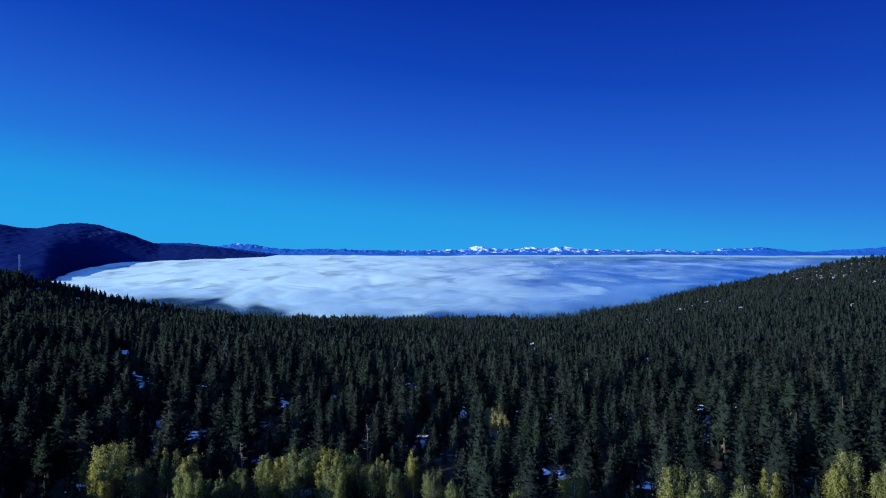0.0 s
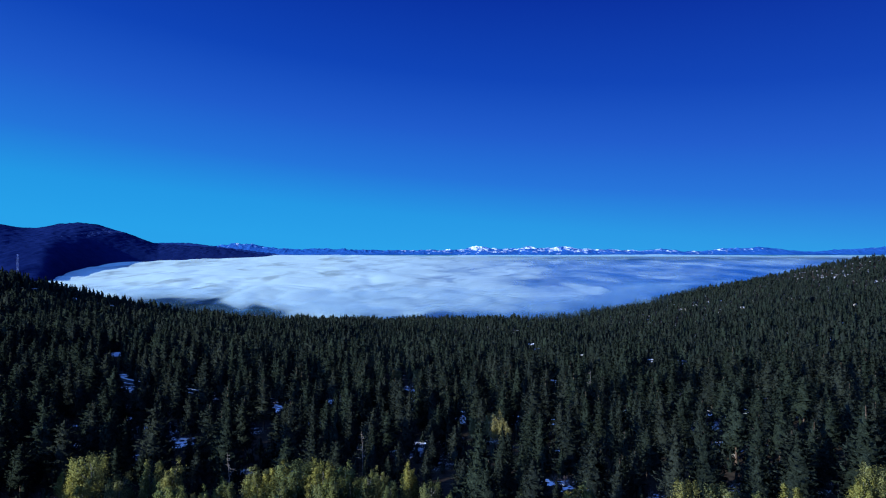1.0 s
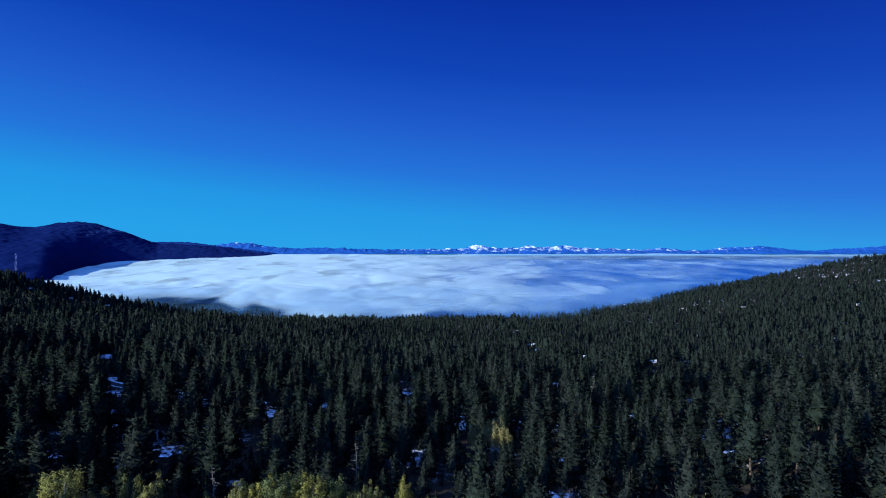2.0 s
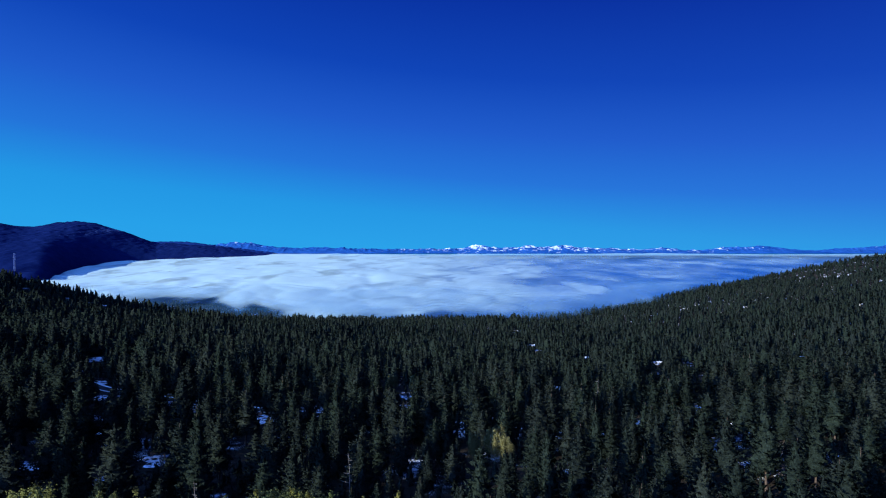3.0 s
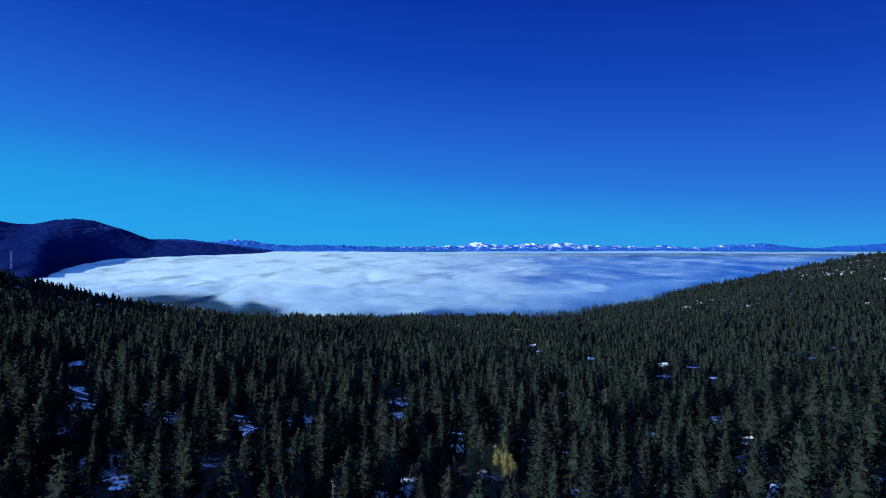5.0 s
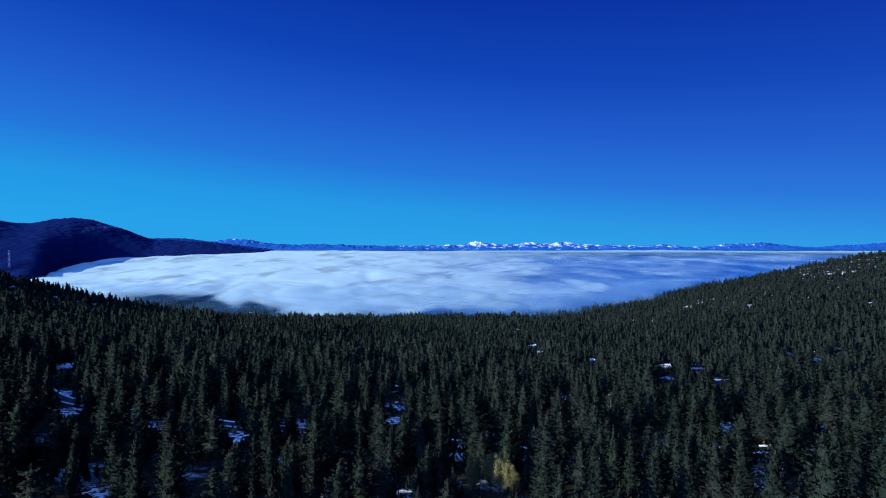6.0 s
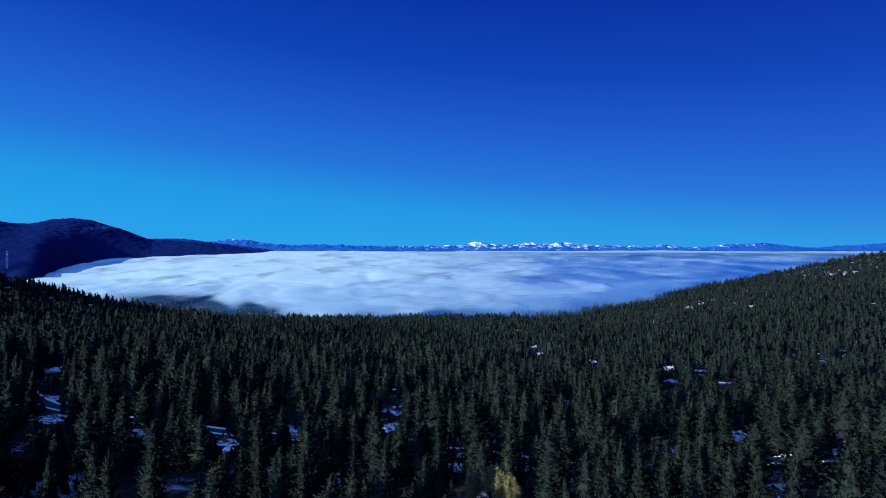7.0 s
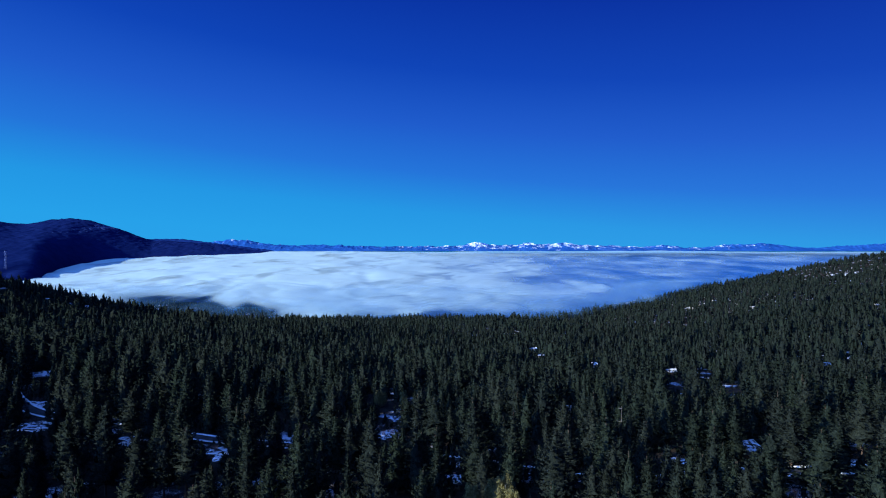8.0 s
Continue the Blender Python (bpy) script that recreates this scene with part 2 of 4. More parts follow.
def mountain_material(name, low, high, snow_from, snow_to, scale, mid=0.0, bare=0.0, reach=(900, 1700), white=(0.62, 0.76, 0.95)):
    """Distant wooded rock with old snow on the upper slopes, aerial haze painted in."""
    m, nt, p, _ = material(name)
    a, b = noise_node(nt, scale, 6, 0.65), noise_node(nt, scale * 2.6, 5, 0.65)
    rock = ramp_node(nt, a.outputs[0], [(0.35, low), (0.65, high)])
    geo = nt.nodes.new("ShaderNodeNewGeometry")
    sep = nt.nodes.new("ShaderNodeSeparateXYZ")
    nt.links.new(geo.outputs["Position"], sep.inputs[0])
    mr = nt.nodes.new("ShaderNodeMapRange")
    nt.links.new(sep.outputs["Z"], mr.inputs[0])
    mr.inputs[1].default_value, mr.inputs[2].default_value = snow_from, snow_to
    add = nt.nodes.new("ShaderNodeMath")
    add.operation = "MULTIPLY_ADD"
    nt.links.new(b.outputs[0], add.inputs[0])
    add.inputs[1].default_value = 2.6
    nt.links.new(mr.outputs[0], add.inputs[2])
    off = nt.nodes.new("ShaderNodeMath")
    off.operation = "SUBTRACT"
    nt.links.new(sep.outputs["X"], off.inputs[0])
    off.inputs[1].default_value = mid
    far = nt.nodes.new("ShaderNodeMath")
    far.operation = "ABSOLUTE"
    nt.links.new(off.outputs[0], far.inputs[0])
    less = nt.nodes.new("ShaderNodeMapRange")      # the snow thins out away from the highest peaks
    nt.links.new(far.outputs[0], less.inputs[0])
    less.inputs[1].default_value, less.inputs[2].default_value = reach
    less.inputs[3].default_value, less.inputs[4].default_value = 0, bare
    sub = nt.nodes.new("ShaderNodeMath")
    sub.operation = "SUBTRACT"
    nt.links.new(add.outputs[0], sub.inputs[0])
    nt.links.new(less.outputs[0], sub.inputs[1])
    add = sub
    cover = ramp_node(nt, add.outputs[0], [(0.98, (0, 0, 0)), (1.0, (1, 1, 1))])
    cover.color_ramp.elements[0].position = 0.80
    half = nt.nodes.new("ShaderNodeMath")
    half.operation = "MULTIPLY"
    half.inputs[1].default_value = 0.445
    nt.links.new(add.outputs[0], half.inputs[0])
    nt.links.new(half.outputs[0], cover.inputs[0])
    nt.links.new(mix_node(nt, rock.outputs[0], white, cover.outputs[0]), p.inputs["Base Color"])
    p.inputs["Roughness"].default_value = 0.9
    p.inputs["Specular IOR Level"].default_value = 0.0
    return m


# the blue of distance haze is put into rock and snow alike
M_RANGE = mountain_material("hazed_snowy_range", (0.008, 0.055, 0.22), (0.016, 0.085, 0.30), -44.0, 78.0, 0.0085, 1000.0, 0.5, (1150, 2000))
# navy stands for wooded slopes seen through haze, painted as their own colour
M_MOUNT = mountain_material("hazed_wooded_mountain", (0.0035, 0.011, 0.062), (0.0065, 0.016, 0.080), 60.0, 225.0, 0.020, -2650.0, 1.6, (30, 170), (0.07, 0.12, 0.27))
M_SPUR = mountain_material("hazed_wooded_spur", (0.004, 0.016, 0.085), (0.007, 0.023, 0.110), 900.0, 1000.0, 0.012)

# ---- mesh helpers ----


def mesh_from(name, verts, faces, mat, smooth=False, tint=None, attr="tint", normals=None):
    """A mesh from arrays: faces is (n, 3) or (n, 4)."""
    me = bpy.data.meshes.new(name)
    verts, faces = np.ascontiguousarray(verts, np.float32), np.ascontiguousarray(faces, np.int32)
    k = faces.shape[1]
    me.vertices.add(len(verts))
    me.vertices.foreach_set("co", verts.ravel())
    me.loops.add(faces.size)
    me.loops.foreach_set("vertex_index", faces.ravel())
    me.polygons.add(len(faces))
    me.polygons.foreach_set("loop_start", np.arange(0, faces.size, k, dtype=np.int32))
    me.polygons.foreach_set("use_smooth", np.full(len(faces), smooth))
    me.update(calc_edges=True)
    if tint is not None:
        at = me.attributes.new(attr, "FLOAT", "POINT")
        at.data.foreach_set("value", np.ascontiguousarray(tint, np.float32))
    if normals is not None:
        at = me.attributes.new("custom_normal", "FLOAT_VECTOR", "POINT")
        at.data.foreach_set("vector", np.ascontiguousarray(normals, np.float32).ravel())
    me.materials.append(mat)
    return me


def grid(xs, ys):
    """Vertices' x and y, and the quads, of a sheet over the lines xs and ys."""
    nx, ny = len(xs), len(ys)
    gx, gy = np.meshgrid(xs, ys)
    i = np.arange(nx * ny).reshape(ny, nx)
    quads = np.stack([i[:-1, :-1], i[:-1, 1:], i[1:, 1:], i[1:, :-1]], -1).reshape(-1, 4)
    return gx.ravel(), gy.ravel(), quads


# ---- ground ----


def make_ground():
    ys = np.concatenate([np.arange(-400, 100, 25), np.arange(100, 700, 8), np.arange(700, 1500, 16), np.arange(1500, 3400, 32), np.arange(3400, 4960, 120)])
    near = np.arange(-400, 401, 8.0)
    wide = np.concatenate([np.arange(420, 1400, 24), np.arange(1400, 4700, 90)])
    xs = np.concatenate([-wide[::-1], near, wide])
    x, y, q = grid(xs, ys)
    me = mesh_from("ground", np.stack([x, y, ground_z(x, y)], -1), q, M_GROUND, True)
    tagged(new("ground", me), "valley slope of brown forest floor with old snow patches", "ground", kind="structure")


make_ground()

# ---- fog over the lake ----


def make_fog():
    ys = np.concatenate([np.arange(1500, 2700, 12), np.arange(2700, 3600, 18), np.arange(3600, 4880, 30)])
    xs = np.arange(-3300, 4400, 18.0)
    x, y, q = grid(xs, ys)
    z = fog_z(x, y)
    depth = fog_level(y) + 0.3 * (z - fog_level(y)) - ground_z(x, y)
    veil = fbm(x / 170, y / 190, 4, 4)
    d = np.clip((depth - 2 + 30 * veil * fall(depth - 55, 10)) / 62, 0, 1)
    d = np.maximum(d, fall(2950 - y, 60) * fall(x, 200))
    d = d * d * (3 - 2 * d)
    d = d * (1 - 0.82 * fall(190 - x * 3400 / (y + 1000), 330) * (1 + 0.25 * veil))      # thinned towards the west shore, standing in for a dimmer, bluer side
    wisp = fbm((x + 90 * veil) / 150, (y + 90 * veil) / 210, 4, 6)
    d = d * (1 - 0.42 * np.clip(wisp - 0.1, 0, 1) * np.clip((y - 2100) / 500, 0.0, 1))      # thin places take the painted blue, like shade in the dips
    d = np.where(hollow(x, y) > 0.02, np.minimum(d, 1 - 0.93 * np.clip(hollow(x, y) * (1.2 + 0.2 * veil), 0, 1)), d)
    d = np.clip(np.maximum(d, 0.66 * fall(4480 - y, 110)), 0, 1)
    keep = d[q].max(1) > 0.003
    # light spreads inside the fog, so the heaps shade softer than their slopes
    gy, gx = np.gradient(z.reshape(len(ys), len(xs)), ys, xs)
    nm = np.stack([-0.50 * gx.ravel(), -0.50 * gy.ravel(), np.ones(len(x))], -1)
    vs, fs, ds, ns, base = [np.stack([x, y, z], -1)], [q[keep]], [d], [nm], len(x)
    x, y, q = grid(np.arange(-2400, 2400, 20.0), np.arange(1350, 2750, 16.0))
    low, bed, gap = fog_z(x, y), ground_z(x, y), hollow(x, y)
    heap = fbm(x / 130, y / 170, 4, 2)
    # a thin mist before the front, through which the tops of the shore's trees fade
    for i in range(3):
        z = low + 10 + 11 * i + 4 * heap
        sunk = np.clip((z - bed - 5 + 16 * heap) / 45, 0, 1)
        d = (0.24 - 0.05 * i) * sunk * fall(z - bed - 80, 12) * np.clip(0.8 + 0.5 * heap, 0, 1.3) * (1 - 0.8 * gap)
        keep = d[q].max(1) > 0.006
        vs.append(np.stack([x, y, z], -1)), fs.append(q[keep] + base), ds.append(d)
        ns.append(np.tile((0.0, 0.0, 1.0), (len(x), 1)))
        base += len(x)
    nm = np.concatenate(ns)
    nm /= np.linalg.norm(nm, axis=1)[:, None]
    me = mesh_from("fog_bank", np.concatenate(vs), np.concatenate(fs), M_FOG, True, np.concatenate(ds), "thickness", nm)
    tagged(new("fog_bank", me), "thick white fog bank filling the lake basin", "fog", kind="stuff")


make_fog()


def make_lake():
    x, y, q = grid(np.arange(-3600, 4500, 300.0), np.arange(2300, 4990, 96.0))
    me = mesh_from("lake_water", np.stack([x, y, fog_level(y) - 60 + 40 * np.clip((y - 3400) / 1300, 0, 1)], -1), q, M_WATER, True)
    tagged(new("lake_water", me), "dark blue lake water under the fog", "water", kind="structure")


make_lake()

# ---- mountains beyond ----


def bell(x, c, w):
    return np.exp(-((x - c) / w) ** 2)


def ridged(x, y, o=4, k=0):
    s, a = 0.0, 1.0
    for i in range(o):
        s = s + a * (1 - 2 * np.abs(vnoise(x * 2 ** i + 3.7 * i, y * 2 ** i + 11.9 * i, k + i)))
        a *= 0.52
    return s


def make_range():
    xs, ys = np.arange(-2700, 4100, 7.0), np.linspace(4700, 4985, 34)
    x, y, q = grid(xs, ys)
    crest = 29 + 58 * bell(x, -1740, 290) + 12 * bell(x, -2060, 90) + 16 * bell(x, -950, 380) + 16 * bell(x, 600, 700) \
        + 25 * bell(x, 320, 95) + 17 * bell(x, 733, 80) + 22 * bell(x, 1073, 150) + 13 * bell(x, 1461, 90) + 15 * bell(x, 1850, 110) \
        + 28 * bell(x, 2675, 260) + 12 * bell(x, 2384, 90) - 8 * bell(x, 2214, 100) - 14 * bell(x, 3136, 130) + 32 * bell(x, 3800, 330)
    up = np.clip((y - 4720) / 150, 0, 1) ** 0.8 - np.clip((y - 4880) / 160, 0, 1)
    rough = 6 * ridged(x / 130, y / 110, 4, 1) + 4 * ridged(x / 45, y / 40, 3, 4)
    z = -22 + (crest + rough) * np.clip(up, 0, 1)
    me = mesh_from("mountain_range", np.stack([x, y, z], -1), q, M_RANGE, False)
    tagged(new("mountain_range", me), "distant haze-blue mountain range with snowy peaks beyond the fog", "mountain range", kind="structure")


def make_mountain():
    xs, ys = np.arange(-4200, -700, 14.0), np.linspace(2500, 4960, 130)
    x, y, q = grid(xs, ys)
    s = x / y * 4600           # along the view from the valley's head
    crest = 250 - 0.34 * soft(s + 2830, 60) - 0.30 * soft(s + 2290, 40) - 46 * bell(s, -3350, 230) + 5 * bell(s, -2955, 60)
    crest = np.maximum(crest, 66 - 0.14 * soft(s + 2000, 70))
    base = fog_z(x, y) - 25
    foot = 3200 - 420 * fall(s + 3130, 60) + 800 * fall(-(s + 2930), 120) + 0.40 * soft(s + 2700, 80)
    up = np.clip((y - foot) / np.maximum(4640 - foot, 60), 0, 1)
    rough = 4 * ridged(x / 300, y / 420, 4, 2) + 4 * fbm(x / 26, y / 40, 3, 5)
    z = base + (crest - base + rough - 8) * up ** 0.75 * np.clip((4960 - y) / 200, 0, 1)
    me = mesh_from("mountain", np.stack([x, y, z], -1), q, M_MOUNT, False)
    tagged(new("mountain", me), "wooded mountain tinted dark blue by haze, with a bare snowy summit", "mountain", kind="structure")


def make_foothill():
    """The long low spur that runs out from behind the mountain."""
    xs, ys = np.arange(-2700, -1000, 12.0), np.linspace(4640, 4790, 22)
    x, y, q = grid(xs, ys)
    crest = 79 - 0.135 * soft(x + 2090, 70) + 3 * fbm(x / 90, y / 200, 3, 1)
    up = np.sin(np.clip((y - 4640) / 150, 0, 1) * math.pi) ** 0.7
    z = -60 + (crest + 60 + 3 * fbm(x / 22, y / 30, 2, 6)) * up
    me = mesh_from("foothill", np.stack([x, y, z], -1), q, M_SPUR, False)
    tagged(new("foothill", me), "haze-blue wooded spur running down into the fog", "hill", kind="structure")


make_range()
make_mountain()
make_foothill()

# ---- trees ----


def face_out(tri, nrm):
    """Turns each triangle so that its front looks the way of its normal."""
    g = np.cross(tri[:, 1] - tri[:, 0], tri[:, 2] - tri[:, 0])
    back = (g * nrm).sum(1) < 0
    tri[back] = tri[back][:, [0, 2, 1]]
    return tri


def outline(f, power):
    """A conifer's half width from the foot of its crown (0) to its tip (1)."""
    t = np.clip(f / 0.2, 0, 1)
    return np.maximum(1 - f, 0) ** power * (0.62 + 0.38 * t * t * (3 - 2 * t))


def lobes(az, f, ph):
    """The uneven swell of a crown round the stem."""
    return 1 + 0.17 * np.sin(3 * az + 6 * f + ph[0]) + 0.15 * np.sin(2 * az - 11 * f + ph[1]) + 0.12 * np.sin(17 * f + az + ph[2])


def crown_core(r, height, radius, low, power, sides, rings, ph):
    """The dense inside of a crown."""
    f = np.linspace(0, 1, rings + 1)[:, None]
    a = 6.2832 * (np.arange(sides)[None] + 0.5 * (np.arange(rings + 1)[:, None] % 2)) / sides
    k = radius * outline(f, power) * lobes(a, f, ph) * r.uniform(0.34, 0.74, (rings + 1, sides)) + 0.02
    z = height * (low + (0.985 - low) * f) + r.uniform(-0.5, 0.5, (rings + 1, sides)) * height / rings * (f < 0.99)
    p = np.stack([np.cos(a) * k, np.sin(a) * k, z], -1)
    q, t = p[:-1], p[1:]
    q1, t1 = np.roll(q, -1, 1), np.roll(t, -1, 1)
    tri = np.concatenate([np.stack([q, q1, t], 2).reshape(-1, 3, 3), np.stack([q1, t1, t], 2).reshape(-1, 3, 3)])
    n = tri * np.array([1, 1, 0])
    n = n / (np.linalg.norm(n, axis=2)[..., None] + 1e-6) + np.array([0, 0, 0.8]) + r.normal(0, 0.5, tri.shape)
    return tri, n / np.linalg.norm(n, axis=2)[..., None]


def needle_cloud(seed, height, radius, boughs, tufts, size, low=0.16, power=0.7, gap=0.0, core=(9, 12)):
    """Triangles of a conifer's crown: boughs round the stem, set with upswept needle tufts."""
    r = np.random.RandomState(seed)
    ph = r.rand(3) * 6.283
    f = 1 - (1 - (np.arange(boughs) + r.rand(boughs)) / boughs) ** 0.62
    az = 2.39996 * np.arange(boughs) + r.normal(0, 0.35, boughs)
    keep = r.rand(boughs) > gap
    f, az = f[keep], az[keep]
    m = len(f)
    long = radius * outline(f, power) * lobes(az, f, ph) * r.uniform(0.72, 1.18, m) + 0.2
    tilt = -0.38 + 1.0 * f + r.normal(0, 0.12, m)
    s = 0.34 + 0.70 * ((np.arange(tufts)[None] + r.rand(m, tufts)) / tufts) ** 0.8
    reach = long[:, None] * s
    side = r.normal(0, 0.15, (m, tufts)) * long[:, None] * (1.35 - s)
    z = height * (low + (0.985 - low) * f)[:, None] + reach * tilt[:, None] + 0.22 * long[:, None] * s ** 3 + r.normal(0, 0.16, (m, tufts))
    z = np.minimum(z, height * 1.0)
    ca, sa = np.repeat(np.cos(az), tufts), np.repeat(np.sin(az), tufts)
    u, w = reach.ravel(), side.ravel()
    centre = np.stack([ca * u - sa * w, sa * u + ca * w, z.ravel()], -1)
    n = len(centre)
    way = np.stack([0.75 * ca, 0.75 * sa, np.full(n, 0.55)], -1) + r.normal(0, 0.42, (n, 3))
    way /= np.linalg.norm(way, axis=1)[:, None]
    across = np.cross(way, r.normal(0, 1, (n, 3)))
    across /= np.linalg.norm(across, axis=1)[:, None] + 1e-6
    k = (size * r.uniform(0.65, 1.35, n) * (1.05 - 0.25 * s.ravel()))[:, None]
    tri = np.stack([centre + way * k, centre - way * k * 0.55 + across * k * 0.52, centre - way * k * 0.55 - across * k * 0.52], 1)
    w = 0.22 * size + 0.05
    tip = np.array([[[0, 0, height * 1.03], [w, 0.05, height * 0.93], [-w, 0.08, height * 0.93]], [[0, 0, height * 1.03], [0.05, w, height * 0.93], [0.04, -w, height * 0.93]]])
    tri = np.concatenate([tri, tip])
    nrm = np.stack([ca, sa, np.full(n, 1.0)], -1) + r.normal(0, 0.6, (n, 3))
    nrm = np.concatenate([nrm, [[0, -0.4, 0.8], [0, -0.4, 0.8]]])
    nrm /= np.linalg.norm(nrm, axis=1)[:, None]
    tri = face_out(tri, nrm)
    inner, inner_n = crown_core(r, height, radius, low, power, *core, ph)
    inner = face_out(inner, inner_n.mean(1))
    tri = np.concatenate([tri, inner])
    return tri.reshape(-1, 3), np.arange(len(tri) * 3).reshape(-1, 3), np.concatenate([np.repeat(nrm, 3, 0), inner_n.reshape(-1, 3)])


def trunk_tube(height, r0, r1, sides=7, rings=5, bend=0.25, seed=0):
    r = np.random.RandomState(seed)
    v, f = [], []
    for i in range(rings + 1):
        t = i / rings
        ox, oy = bend * math.sin(2.5 * t + seed), bend * math.cos(2.0 * t + seed) - bend
        rad = r0 + (r1 - r0) * t + (0.35 * r0 if i == 0 else 0)
        for s in range(sides):
            a = 6.283 * s / sides
            k = rad * (0.92 + 0.16 * r.rand())
            v.append((ox * t + k * math.cos(a), oy * t + k * math.sin(a), height * t - (0.8 if i == 0 else 0)))
    for i in range(rings):
        for s in range(sides):
            a, b = i * sides + s, i * sides + (s + 1) % sides
            f.append((a, b, b + sides, a + sides))
    return np.array(v), np.array(f)


def spread(v, f, nrm, places, turns, scales, widths):
    """The vertices and faces of many copies of one small mesh, joined."""
    c, s = np.cos(turns)[:, None], np.sin(turns)[:, None]
    x = (v[None, :, 0] * c - v[None, :, 1] * s) * widths[:, None]
    y = (v[None, :, 0] * s + v[None, :, 1] * c) * widths[:, None]
    z = v[None, :, 2] * scales[:, None]
    allv = np.stack([x, y, z], -1) + places[:, None, :]
    allf = f[None] + (np.arange(len(places)) * len(v))[:, None, None]
    nx, ny = nrm[None, :, 0] * c - nrm[None, :, 1] * s, nrm[None, :, 0] * s + nrm[None, :, 1] * c
    alln = np.stack([nx, ny, np.broadcast_to(nrm[None, :, 2], nx.shape)], -1)
    return allv.reshape(-1, 3), allf.reshape(-1, f.shape[1]), alln.reshape(-1, 3)


def conifer(name, seed, height, radius, label, group, low, power, gap):
    """A single conifer: trunk and crown under an Empty at its base."""
    tree = tagged(new(name), label, "tree", group)
    v, f = trunk_tube(height * 0.97, height * 0.013, 0.05, seed=seed)
    trunk = new("trunk", mesh_from("trunk", v, f, M_BARK, True))
    trunk.parent = tree
    v, f, n = needle_cloud(seed, height, radius, 185, 7, 0.64, low, power, gap, (9, 12))
    crown = new("crown", mesh_from("crown", v, f, M_NEEDLE, True, np.zeros(len(v)), normals=n))
    crown.parent = tree
    return tree


PINE_LABEL = "grey-green pine with a ragged crown in the forest"
FIR_LABEL = "dark green narrow fir standing in the forest"
KINDS = [conifer("pine_tree", 11 + i, 24, 5.2 + 0.3 * (i % 3), PINE_LABEL, "pines of the forest", 0.15 + 0.04 * (i % 3), 0.78 + 0.08 * (i % 2), 0.10) for i in range(4)] \
    + [conifer("fir_tree", 31 + i, 24, 5.0 + 0.2 * i, FIR_LABEL, "firs of the forest", 0.07, 0.98, 0.05) for i in range(4)]

rng = np.random.RandomState(5)


def leaf_cloud(seed, height, radius, count, size, low=0.14):
    """Small leaves in upright clumps round a narrow egg-shaped crown."""
    r = np.random.RandomState(seed)
    stems, per = 9, 7
    k = stems * per
    sa, so = r.rand(stems) * 6.283, radius * r.uniform(0.15, 0.95, stems)
    top = r.uniform(0.62, 1.0, stems)
    top[0] = 1.0
    hub = []
    for i in range(stems):
        for g in range(per):
            f = (g + r.rand()) / per
            z = height * (low + (top[i] - 0.05 - low) * f)
            wide = so[i] * (0.62 + 0.62 * f) * (1.2 - 0.4 * f)
            hub.append((math.cos(sa[i]) * wide + r.normal(0, 0.22), math.sin(sa[i]) * wide + r.normal(0, 0.22), z))
    hub = np.array(hub)
    thick = np.tile(1.05 - 0.85 * np.arange(per) / per, stems)
    pick = r.randint(k, size=count)
    off = r.normal(0, 1, (count, 3)) * np.array([0.27, 0.27, 0.44]) * radius * thick[pick][:, None]
    c = hub[pick] + off
    c[:, 2] = np.minimum(c[:, 2], height + 0.2 * r.rand(count))
    a, b = r.normal(0, 1, (count, 3)), r.normal(0, 1, (count, 3))
    a /= np.linalg.norm(a, axis=1)[:, None]
    b = np.cross(a, b)
    b /= np.linalg.norm(b, axis=1)[:, None]
    q = (size * r.uniform(0.7, 1.3, count))[:, None]
    tri = np.stack([c + a * q, c - 0.5 * a * q + 0.7 * b * q, c - 0.5 * a * q - 0.7 * b * q], 1)
    n = off / (np.linalg.norm(off, axis=1)[:, None] + 1e-6) * 0.5 + c * np.array([1, 1, 0]) / radius * 0.7 + np.array([0, 0, 0.3]) + r.normal(0, 0.25, (count, 3))
    n /= np.linalg.norm(n, axis=1)[:, None]
    tri = face_out(tri, n)
    return tri.reshape(-1, 3), np.arange(count * 3).reshape(-1, 3), np.repeat(n, 3, 0), hub


def limb_tubes(hubs, height):
    """Thin limbs from the stem up to some of the clumps."""
    vs, fs, base = [], [], 0
    for h in hubs:
        a = np.array([0, 0, max(0.25 * height, h[2] - 0.22 * height)])
        for t0, t1, p, q in ((a, h, 0.07, 0.025),):
            way = (t1 - t0) / np.linalg.norm(t1 - t0)
            u = np.cross(way, (0.3, 0.9, 0.1))
            u /= np.linalg.norm(u)
            w = np.cross(way, u)
            ring = [(math.cos(i * 1.5708), math.sin(i * 1.5708)) for i in range(4)]
            vs += [t0 + p * (c * u + s * w) for c, s in ring] + [t1 + q * (c * u + s * w) for c, s in ring]
            fs += [(base + i, base + (i + 1) % 4, base + 4 + (i + 1) % 4, base + 4 + i) for i in range(4)]
            base += 8
    return np.array(vs), np.array(fs)


